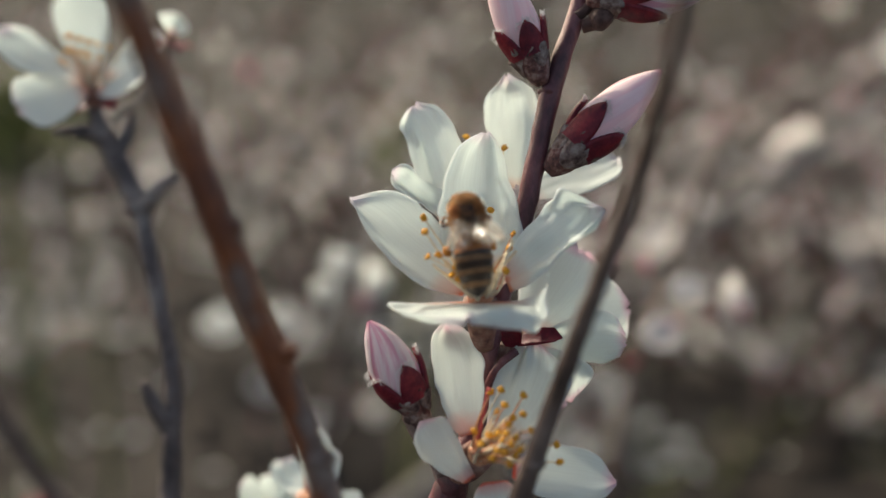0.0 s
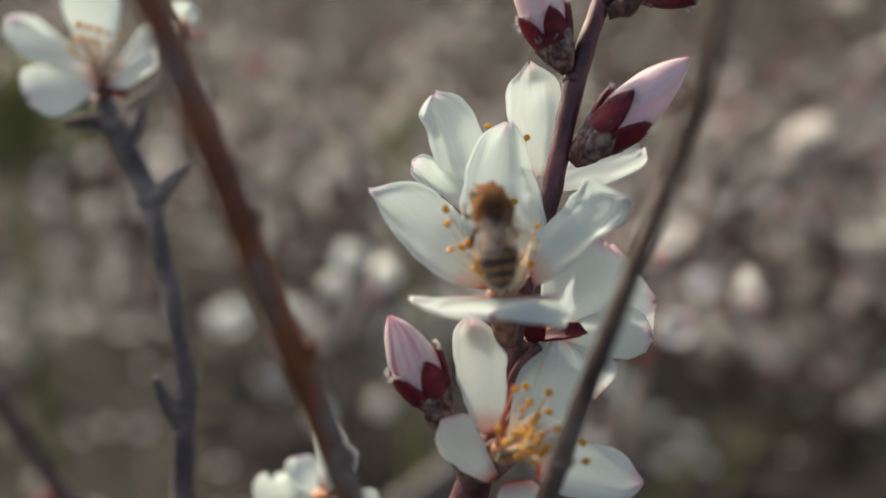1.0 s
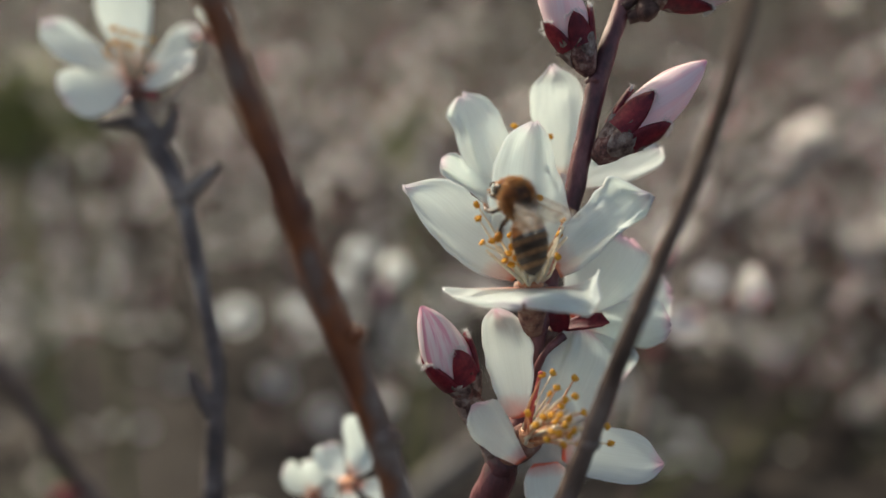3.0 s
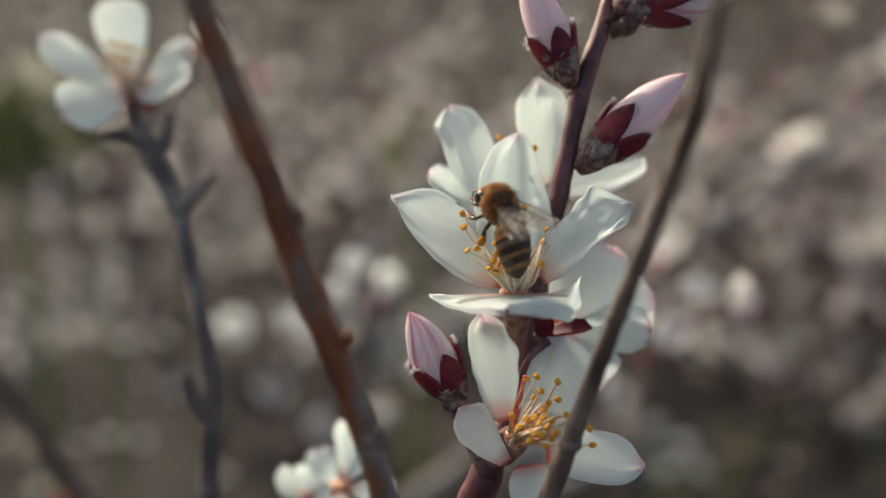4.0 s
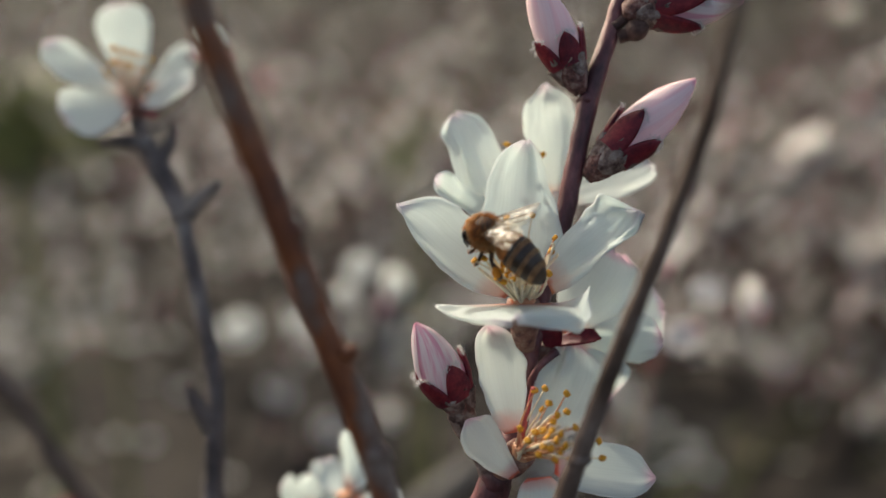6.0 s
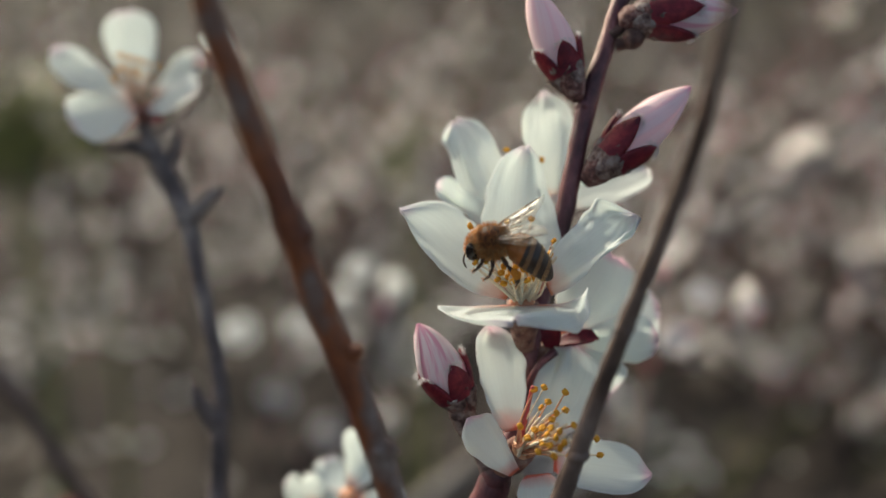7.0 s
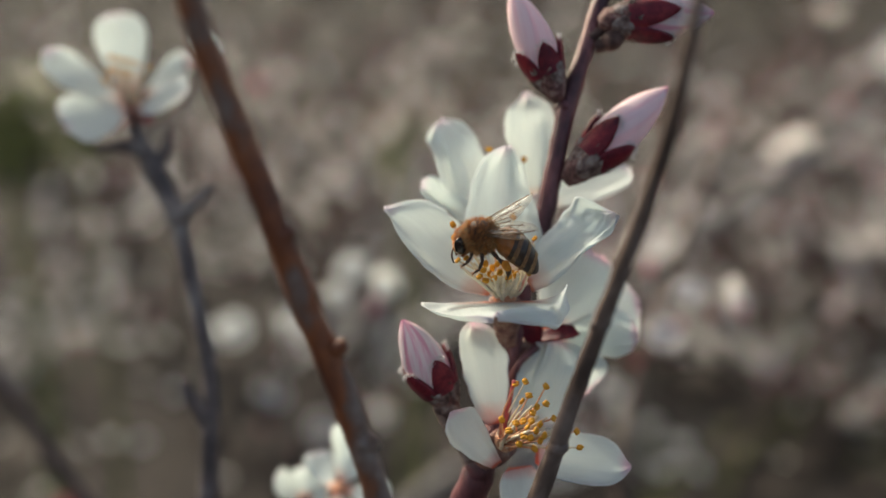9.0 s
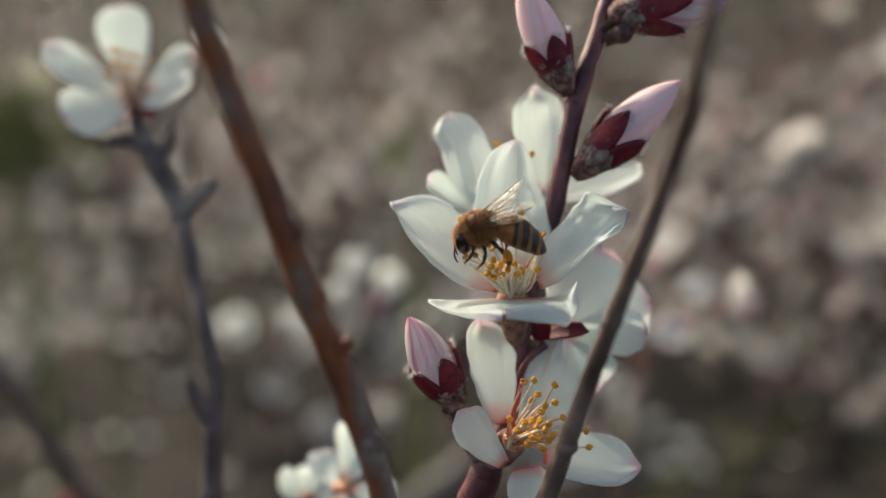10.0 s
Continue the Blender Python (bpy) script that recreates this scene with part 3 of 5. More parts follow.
    # a flower that turns its back
    flower(twig, (11.4, 151.0, -13.1), (0.62, 0.55, 0.28), [
        ((12.3, 151.0, -12.9), (20.7, 154.0, 0.4), (0.30, 0.85, -0.15), 13.5, dict(cup=0.10, bow=0.05)),
        ((13.1, 152.0, -13.3), (28.9, 157.0, -8.9), (0.10, 0.9, 0.1), 11.0, dict(cup=0.08, bow=0.05)),
        ((12.9, 152.0, -13.8), (26.8, 150.0, -13.0), (0.1, 0.8, 0.5), 9.5, dict(cup=0.10, bow=0.02, curl=-0.06)),
        ((12.2, 152.0, -14.3), (18.9, 153.0, -23.2), (0.2, 0.9, 0.3), 12.0, dict(cup=0.10, bow=0.04)),
        ((12.5, 153.0, -13.4), (20.3, 170.0, -11.2), (0.6, 0.3, 0.4), 10.0, dict()),
    ], [], foot=(7.2, 148.5, -16.3), seed=3, mat=BLUSH, wide=1.7, sepals=False)
    back = [o for o in twig.children if o.name.startswith("flower")][-1]
    for b, t, n, w in (((10.2, 148.5, -14.5), (9.5, 147.0, -9.7), (-0.2, -0.9, 0.1), 3.4), ((10.5, 148.5, -13.5), (17.0, 146.5, -12.5), (0, -0.7, 0.6), 2.8)):
        part("sepal", petal(b, t, n, w, 0.2, -0.06, claw=0.3, seed=5, nu=4, ns=8, thick=0.25), SEPAL, back, "dark red sepal")
    # the lowest flower, open to the side
    flower(twig, (4.8, 141.0, -28.4), (0.62, -0.62, 0.32), [
        ((3.8, 140.7, -25.9), (0.5, 145.1, -10.1), (0.26, -0.95, 0.15), 9.2, dict(cup=0.08, bow=0.04, notch=0.01, ruffle=0.012, frill=0.02, nu=12, ns=24,
            shape=((1.2, 2.4, 2.8, 3.1, 3.3, 3.3, 3.2, 2.9, 1.4), (0.9, 1.8, 2.8, 3.4, 4.0, 4.2, 4.0, 3.2, 1.6)), relief=((0.4, 0.95, 0.7, 0.12, -2.0), (-0.5, 0.98, 0.2, 0.1, 0.6)))),
        ((3.9, 139.2, -31.6), (-2.9, 138.1, -23.2), (0.25, -0.92, 0.10), 8.2, dict(cup=0.05, bow=0.02, notch=0.0, ruffle=0.012, frill=0.02, nu=12, ns=20,
            shape=((0.8, 1.4, 2.0, 2.5, 2.8, 3.0, 2.9, 2.5, 0.8), (0.8, 1.0, 1.3, 1.6, 2.0, 2.3, 2.6, 2.7, 0.9)), relief=((1.0, 0.6, 0.3, 0.6, 0.9), (-1.0, 0.5, 0.4, 0.5, -1.2)))),
        ((7.0, 143.8, -26.8), (12.8, 148.6, -12.9), (-0.1, -1.0, 0.05), 13.0, dict(cup=0.06, bow=0.03, notch=0.02, ruffle=0.02, nu=12, ns=20,
            shape=((1.2, 1.6, 2.1, 2.6, 2.9, 3.0, 2.6, 1.8, 0.8), (2.4, 4.6, 6.0, 7.0, 7.4, 7.5, 7.5, 6.6, 2.4)), relief=((0.05, 0.86, 0.10, 0.25, 1.6),))),
        ((9.4, 142.5, -30.6), (24.0, 141.3, -32.2), (-0.2, -0.9, 0.35), 8.2, dict(cup=0.08, bow=0.03, notch=0.0, ruffle=0.015, frill=0.02, nu=12, ns=20,
            shape=((0.9, 2.1, 3.3, 4.1, 4.3, 4.2, 3.7, 2.8, 1.0), (1.0, 2.2, 3.1, 3.5, 3.7, 3.6, 3.4, 2.6, 1.0)), relief=((1.0, 0.5, 0.12, 0.3, 0.5),))),
        ((7.2, 140.2, -31.6), (8.1, 138.3, -41.6), (0.05, -0.95, 0.25), 9.0, dict(cup=0.10, bow=0.03, notch=0.0, ruffle=0.015,
            shape=((1.4, 2.6, 3.2, 3.4, 3.5, 3.1, 2.6, 1.8, 0.8), (1.6, 2.9, 3.3, 3.4, 3.3, 2.8, 2.2, 1.4, 0.7)))),
    ], [(6.4, 137.0, -19.1), (7.7, 136.0, -18.7), (10.7, 136.0, -19.4), (10.5, 134.0, -21.6), (8.1, 134.5, -20.5), (7.0, 133.0, -21.1), (9.1, 133.5, -22.0), (11.4, 132.0, -23.4), (8.1, 131.0, -23.6), (7.0, 131.5, -23.7),
        (8.7, 130.0, -24.8), (7.8, 129.5, -25.7), (6.9, 130.0, -25.5), (4.9, 131.0, -24.9), (4.1, 133.0, -23.7), (9.4, 131.5, -24.2), (9.8, 130.0, -25.5), (6.0, 132.0, -24.0), (15.1, 136.0, -26.0), (15.4, 135.0, -28.1),
        (8.4, 129.5, -27.2), (10.6, 131.0, -27.3), (6.3, 130.0, -26.6), (9.2, 130.0, -26.2), (7.5, 130.5, -24.4), (8.5, 133.0, -22.8)],
        foot=(1.8, 145.0, -32.4), seed=4, sepals=False, rosy=0.8,
        bare=[(5.5, 131.0, -24.5), (7.3, 129.5, -24.9), (9.7, 131.0, -24.7), (10.7, 131.0, -25.2), (9.2, 132.0, -23.2), (6.5, 133.0, -22.8), (8.2, 133.0, -22.0), (10.2, 132.0, -23.5), (11.7, 133.0, -25.6), (9.2, 130.0, -27.1)])
    low = [o for o in twig.children if o.name.startswith("flower")][-1]
    for w in [o for o in low.children if o.name.startswith("petal")]:
        w.data.materials[0] = BLUSH
    bm = bmesh.new()
    tube(bm, spline([(*(4.6, 139.0, -26.8), 0.42), (*(5.2, 138.0, -23.2), 0.36), (*(5.9, 137.5, -20.0), 0.3), (*(6.2, 137.0, -18.7), 0.34)], 5), 8)
    part("pistil", bm, PISTIL, low, "rose red pistil")
    # buds
    bud(twig, (17.9, 147.0, 13.7), (31.3, 147.0, 25.6), 6.7, 0.44, 0.4, 1, "pink flower bud with dark red sepals")
    bud(twig, (-4.2, 144.3, -21.7), (-10.3, 142.0, -10.0), 6.4, 0.48, 1.0, 2, "pale pink striped flower bud with dark red sepals", PALE)
    bud(twig, (13.0, 147.0, 26.7), (6.8, 146.0, 40.9), 6.0, 0.36, 2.0, 3, "rosy flower bud with dark red sepals")
    bud(twig, (23.8, 147.0, 36.2), (38.6, 147.6, 37.4), 6.6, 0.56, 0.9, 4, "bud that begins to open", PALE)
    bm = bmesh.new()
    blob(bm, (22.7, 147.0, 33.2), (0.6, -0.2, 1), 3.9, 1.75, 12, 9, 0, rough=0.25)
    tube(bm, spline([(*(20.1, 148.0, 32.1), 1.0), (*(21.7, 147.5, 32.6), 1.1), (*(22.7, 147.0, 33.2), 1.3)], 3), 8)
    tube(bm, spline([(*(19.3, 148.0, 33.6), 0.9), (*(20.8, 148.0, 34.8), 0.9), (*(22.6, 147.4, 35.9), 1.1)], 4), 8)
    part("leaf_bud", bm, BUD_BROWN, twig, "scaly brown leaf bud")
    bm = bmesh.new()
    tube(bm, spline([(*(6.2, 147.0, -20.2), 0.6), (*(7.7, 145.5, -16.8), 0.55), (*(10.4, 147.0, -14.7), 0.7)], 5), 8, 0.2, 1)
    part("stalk", bm, STEM, twig)
    bm = bmesh.new()
    tube(bm, spline([(*(-4.2, 144.5, -22.4), 2.1), (*(-3.2, 145.0, -24.7), 2.0), (*(-1.1, 146.0, -28.9), 1.6), (*(0.9, 146.5, -33.1), 1.7)], 5), 9, 0.2, 1)
    part("stalk", bm, SCALE, twig)
    return twig


blossom_twig()


# ---------------------------------------------------------------- bare stems before and behind it
def bare_stems():
    foot = ground_spot(60, 200)
    brown = thing("branch", foot, "smooth reddish-brown young branch with grey patches", "branch")
    stem_part(brown, [(-32.9, 93.6, 36.0, 1.51), (-31.8, 96.0, 30.3, 1.53), (-30.6, 98.5, 24.7, 1.56), (-29.0, 100.8, 19.4, 1.60), (-27.2, 103.1, 13.8, 1.66), (-25.2, 105.4, 8.0, 1.67), (-23.3, 107.7, 2.0, 1.67), (-21.4, 110.0, -4.3, 1.69),
                      (-19.0, 112.3, -10.9, 1.71), (-16.6, 114.6, -17.7, 1.69), (-14.3, 116.9, -24.8, 1.71), (-12.4, 119.2, -32.1, 1.77), (-8.6, 124.5, -44.0, 2.1), (-3.0, 140.0, -67.9, 2.58), (*foot, 5)], BROWN, 18, 0.10,
              knots=[((-16.9, 111.6, -11.4), (0.35, 0, 1), 1.25), ((-22.9, 107.6, 2.4), (0.35, 0, 1), 1.92), ((-27.4, 102.9, 14.3), (0.3, 0, 1), 1.88), ((-14.2, 116.2, -23.6), (0.3, 0, 1), 1.95), ((-13.3, 114.9, -22.9), (1, -0.9, 0.4), 0.75), ((-16.4, 111.0, -10.9), (1, -0.3, 0.8), 0.7)])
    foot = ground_spot(-60, 220)
    grey = thing("branch", foot, "thin grey-brown branch with bud nodes", "branch")
    stem_part(grey, [(20.9, 78.0, 33.0, 0.78), (20.7, 83.0, 27.0, 0.82), (20.6, 87.8, 21.9, 0.87), (20.6, 92.7, 17.5, 0.91), (20.4, 97.6, 12.8, 0.95), (19.5, 102.5, 7.5, 0.98), (18.3, 107.4, 1.7, 1.02), (16.7, 112.3, -4.6, 1.06), (14.9, 117.2, -11.5, 1.10),
                     (13.0, 122.1, -18.9, 1.18), (11.0, 127.0, -26.8, 1.28), (8.5, 131.0, -35.5, 1.43), (5.6, 136.0, -44.8, 1.56), (-1.0, 149.0, -68.8, 2.02), (*foot, 4)], GREY, 14, 0.12,
              knots=[((11.3, 126.6, -26.4), (-0.35, 0, 1), 1.6), ((20.4, 97.0, 13.4), (-0.25, 0, 1), 1.15), ((15.6, 115.5, -9.0), (-0.35, 0, 1), 1.3), ((18.6, 106.5, 3.0), (-0.3, 0, 1), 1.15)])
    foot = ground_spot(-50, 300)
    slate = thing("almond_twig", foot, "grey almond twig with side spurs and a white flower", "twig")
    stem_part(slate, [(*foot, 4.5), (-50.6, 205.0, -97.2, 3.4), (-50.9, 191.0, -54.8, 2.3), (-50.6, 190.0, -45.0, 2.1), (-50.2, 189.8, -36.5, 1.9), (-49.9, 189.8, -27.9, 1.7), (-51.3, 190.6, -17.2, 1.65), (-53.9, 191.5, -6.4, 1.65), (-56.2, 192.5, 3.4, 1.8),
                      (-57.8, 193.4, 8.9, 2.2), (-61.2, 194.4, 15.5, 2.2), (-64.9, 195.3, 22.0, 2.0), (-67.2, 196.3, 27.6, 1.3)], SLATE, 12, 0.2,
              knots=[((-57.3, 193.0, 7.6), (0.2, 0, 1), 2.5), ((-50.4, 189.7, -31.0), (0, 0, 1), 2.2), ((-64.8, 195.0, 21.6), (0.6, 0, 1), 2.6)])
    for rows in ([(-56.6, 192.4, 7.6, 1.9), (-52.4, 190.5, 11.3, 1.5), (-49.1, 189.5, 14.2, 0.7)], [(-50.9, 189.7, -33.0, 1.7), (-53.0, 187.6, -28.3, 1.5), (-54.7, 186.6, -24.1, 0.6)],
                 [(-64.4, 195.3, 21.6, 2.0), (-69.3, 194.3, 22.5, 1.4), (-73.6, 193.3, 22.0, 0.7)], [(-62.1, 194.0, 17.1, 1.6), (-60.0, 195.0, 22.1, 1.2), (-59.2, 195.5, 25.9, 0.6)]):
        bm = bmesh.new()
        tube(bm, spline(rows, 5), 9, 0.2, 1)
        part("spur", bm, SLATE, slate)
    o = (-67.0, 196.0, 30.4)
    flower(slate, o, (0.05, -0.55, 0.8), [
        ((-66.8, 193.6, 30.4), (-78.4, 188.0, 25.8), (0.1, -0.80, 0.55), 13.0, dict(cup=0.1, bow=0.04)),
        ((-67.6, 195.0, 32.0), (-84.6, 194.1, 40.0), (0.3, -0.6, 0.7), 10.5, dict(cup=0.15, bow=0.06, curl=0.15)),
        ((-67.8, 198.0, 33.1), (-71.0, 199.0, 50.5), (0.0, -1.0, 0.1), 11.0, dict(cup=0.12, bow=0.05)),
        ((-65.8, 193.8, 29.6), (-53.4, 186.3, 32.0), (-0.1, -0.75, 0.6), 9.0, dict(cup=0.15, bow=0.04)),
        ((-65.6, 199.0, 33.2), (-57.6, 207.0, 43.5), (-0.2, -0.9, 0.2), 6.5, dict(cup=0.1, bow=0.05)),
    ], [(o[0] - 3.5 + (k * 0.83) % 9, o[1] - 5 - (k * 1.7) % 4, o[2] + 4 + (k * 2.3) % 5) for k in range(18)], foot=(-67.0, 195.5, 26.7), seed=7)
    bm = bmesh.new()
    tube(bm, spline([(*(-63.3, 195.0, 24.3), 0.6), (*(-57.3, 204.0, 32.8), 0.5), (*(-54.2, 204.0, 42.2), 0.5)], 5), 8, 0.2, 1)
    part("spur", bm, SLATE, slate)
    flower(slate, (-54.2, 204.0, 42.2), (0.1, -0.3, 0.9), [((-54.2, 204.0, 42.9), (-54.0, 202.0, 46.7), (0, -1, 0.3), 5.0, dict()), ((-53.8, 204.0, 42.9), (-51.4, 203.0, 45.5), (0, -1, 0.3), 5.0, dict())], [], foot=(-54.3, 204.0, 40.1), seed=8, wide=1.2)
    # small blossoms low down, beside the brown branch
    foot = ground_spot(-20, 280)
    low = thing("almond_twig", foot, "short almond twig with white blossoms", "twig")
    stem_part(low, [(*foot, 3.5), (*(-24.7, 200.0, -89.3), 2.2), (*(-26.1, 186.0, -53.3), 1.4), (*(-24.9, 185.0, -44.8), 1.2)], SLATE, 10, 0.15)
    flower(low, (-24.8, 184.0, -44.6), (0.1, -0.4, 0.9), [
        ((-24.3, 184.0, -43.6), (-21.6, 180.0, -31.5), (-0.3, -0.85, 0.1), 6.6, dict(cup=0.2)),
        ((-23.8, 183.0, -43.8), (-17.9, 176.0, -34.9), (-0.4, -0.9, 0.4), 4.3, dict(cup=0.2)),
        ((-25.8, 184.0, -44.6), (-29.8, 190.0, -39.2), (0.3, -0.9, 0.4), 5.8, dict(cup=0.15)),
        ((-24.5, 182.0, -45.1), (-23.9, 174.0, -49.8), (0, -0.7, 0.7), 6.5, dict(cup=0.15)),
        ((-23.1, 183.0, -44.8), (-14.3, 180.0, -45.6), (-0.2, -0.7, 0.6), 5.8, dict(cup=0.15)),
    ], [], foot=(-25.5, 186.0, -49.7), seed=11, wide=1.8, sepals=False)
    flower(low, (-32.2, 192.0, -49.2), (-0.2, -0.5, 0.8), [
        ((-32.3, 191.0, -48.4), (-37.3, 188.0, -43.3), (0.3, -0.7, 0.7), 6.1, dict(cup=0.15)),
        ((-32.0, 192.0, -48.4), (-31.2, 192.0, -42.1), (0.0, -0.9, 0.4), 6.1, dict(cup=0.15)),
        ((-31.2, 191.0, -48.6), (-25.3, 188.0, -45.6), (-0.3, -0.7, 0.7), 5.8, dict(cup=0.15)),
        ((-31.9, 190.0, -49.0), (-31.9, 184.0, -53.7), (0, -0.6, 0.8), 5.8, dict(cup=0.15)),
    ], [], foot=(-28.3, 187.0, -53.6), seed=12, wide=1.8, sepals=False)


bare_stems()


# ---------------------------------------------------------------- the honey bee
FUR = speckled("bee_fur", [(0.36, (0.238, 0.0719, 0.015)), (0.5, (0.518, 0.1796, 0.0406)), (0.64, (0.728, 0.3019, 0.087))], 600, 0.8)
FUR_PALE = speckled("bee_fur_pale", [(0.36, (0.322, 0.1725, 0.069)), (0.64, (0.552, 0.3565, 0.1725))], 600, 0.8)
CHITIN = speckled("bee_chitin", [(0.3, (0.020, 0.012, 0.008)), (0.7, (0.065, 0.034, 0.020))], 900, 0.36, bump_d=0.00004)
BAND = speckled("bee_band", [(0.36, (0.16, 0.072, 0.030)), (0.64, (0.32, 0.165, 0.078))], 900, 0.55, bump_d=0.00005)
AMBER = speckled("bee_amber", [(0.36, (0.28, 0.085, 0.014)), (0.64, (0.44, 0.155, 0.034))], 700, 0.35, bump_d=0.00004)
EYE_DARK = speckled("bee_eye", [(0.3, (0.008, 0.006, 0.006)), (0.7, (0.02, 0.014, 0.012))], 4000, 0.18, bump_d=0.00002)
POLLEN = speckled("pollen_load", [(0.3, (0.40, 0.13, 0.010)), (0.7, (0.58, 0.23, 0.02))], 1500, 0.85, bump_d=0.0001)


BROWN_HIDE = speckled("bee_hide", [(0.36, (0.0298, 0.0139, 0.0069)), (0.64, (0.0893, 0.0397, 0.0159))], 900, 0.7, bump_d=0.00005)


def wing_material():
    m, t, p, out = material("bee_wing")
    p.inputs["Base Color"].default_value = (0.80, 0.74, 0.64, 1)
    p.inputs["Roughness"].default_value = 0.16
    p.inputs["Specular IOR Level"].default_value = 0.8
    wrinkle = noise_of(t, 1400, 4, 0.6)
    bump(t, wrinkle, p, 0.7, 0.00012)
    clear = t.nodes.new("ShaderNodeBsdfTransparent")
    clear.inputs["Color"].default_value = (0.96, 0.92, 0.86, 1)
    ms = t.nodes.new("ShaderNodeMixShader")
    t.links.new(ramp(t, noise_of(t, 700, 5, 0.7), [(0.42, (0.05, 0.05, 0.05)), (0.60, (0.30, 0.30, 0.30))]), ms.inputs[0])
    t.links.new(clear.outputs[0], ms.inputs[1])
    t.links.new(p.outputs[0], ms.inputs[2])
    t.links.new(ms.outputs[0], out.inputs["Surface"])
    return m


WING = wing_material()
VEIN = speckled("bee_wing_vein", [(0.3, (0.11, 0.055, 0.02)), (0.7, (0.22, 0.12, 0.05))], 600, 0.4)


def hairs(bm, spots, length, rng, slot=0, lean=(0, 0, 0), thick=0.028):
    """Short bent-free hairs: spots are (place, outward)."""
    for o, out in spots:
        d = (out * 1.1 + Vector([rng.gauss(0, 0.45) for _ in range(3)]) + Vector(lean)).normalized()
        w = d.orthogonal().normalized() * thick
        x = d.cross(w)
        tip = bm.verts.new(o + d * length * rng.uniform(0.55, 1.25))
        feet = [bm.verts.new(o + w), bm.verts.new(o - w * 0.5 + x * 0.87), bm.verts.new(o - w * 0.5 - x * 0.87)]
        for k in range(3):
            bm.faces.new((feet[k], feet[(k + 1) % 3], tip)).material_index = slot


def egg_spots(centre, half, count, rng, keep=None):
    spots = []
    while len(spots) < count:
        v = Vector([rng.gauss(0, 1) for _ in range(3)]).normalized()
        if keep and not keep(v):
            continue
        p = Vector(centre) + Vector((v.x * half[0], v.y * half[1], v.z * half[2]))
        spots.append((p, Vector((v.x / half[0], v.y / half[1], v.z / half[2])).normalized()))
    return spots


def egg(bm, centre, half, seg=18, rings=12, slot=0):
    grid = []
    for i in range(rings + 1):
        a = math.pi * i / rings
        grid.append([bm.verts.new(Vector(centre) + Vector((half[0] * max(0.02, math.sin(a)) * math.cos(2 * math.pi * k / seg), -half[1] * math.cos(a), half[2] * max(0.02, math.sin(a)) * math.sin(2 * math.pi * k / seg)))) for k in range(seg)])
    for a, b in zip(grid, grid[1:]):
        for k in range(seg):
            bm.faces.new((a[k], b[k], b[(k + 1) % seg], a[(k + 1) % seg])).material_index = slot
    bm.faces.new(grid[0]).material_index = slot
    bm.faces.new(grid[-1][::-1]).material_index = slot


def wing_mesh(length, width, side):
    """A veined wing that points back (-y) from its hinge; the leading edge lies outside."""
    bm = bmesh.new()
    n = 14

    def point(s, u):
        lead = 0.10 * width * math.sin(math.pi * s)
        trail = width * (0.12 + 0.88 * math.sin(math.pi * min(1.0, s ** 0.85) * 0.86) ** 0.8) * math.sqrt(max(0.0, 1 - s ** 9))
        x = lead - u * trail
        return Vector((side * x, -length * s, 0.10 * width * math.sin(3.1 * u) + 0.05 * width * noise.noise(Vector((u * 2.5, s * 5, side * 3.0 + length)))))

    grid = [[bm.verts.new(point(0.02 + 0.975 * i / n, k / 6)) for k in range(7)] for i in range(n + 1)]
    for i in range(n):
        for k in range(6):
            bm.faces.new((grid[i][k], grid[i][k + 1], grid[i + 1][k + 1], grid[i + 1][k]))
    veins = ([(0.02, 0.0), (0.3, 0.0), (0.7, 0.0), (0.93, 0.05)], [(0.03, 0.15), (0.3, 0.22), (0.6, 0.2), (0.8, 0.05)], [(0.04, 0.4), (0.3, 0.5), (0.5, 0.55), (0.75, 0.5)],
             [(0.05, 0.7), (0.3, 0.85), (0.5, 0.95)], [(0.3, 0.22), (0.36, 0.5)], [(0.5, 0.2), (0.52, 0.56)], [(0.62, 0.2), (0.68, 0.5), (0.72, 0.75)])
    for j, v in enumerate(veins):
        tube(bm, spline([(*(point(s, u) + Vector((0, 0, 0.02))), 0.085 if j == 0 else 0.05) for s, u in v], 4), 5, slot=1)
    return bm


def leg_mesh(joints, radii):
    bm = bmesh.new()
    rng = random.Random(len(joints))
    for (a, b), (ra, rm, rb) in zip(zip(joints, joints[1:]), radii):
        a, b = Vector(a), Vector(b)
        tube(bm, [(a, ra), (a.lerp(b, 0.3), (ra + rm) / 2), (a.lerp(b, 0.6), rm), (b, rb)], 8, slot=0)
        spots = []
        for _ in range(26):
            s = rng.random()
            out = Vector([rng.gauss(0, 1) for _ in range(3)]).normalized()
            spots.append((a.lerp(b, s) + out * rm * 0.8, out))
        hairs(bm, spots, 0.5, rng, 1)
    return bm


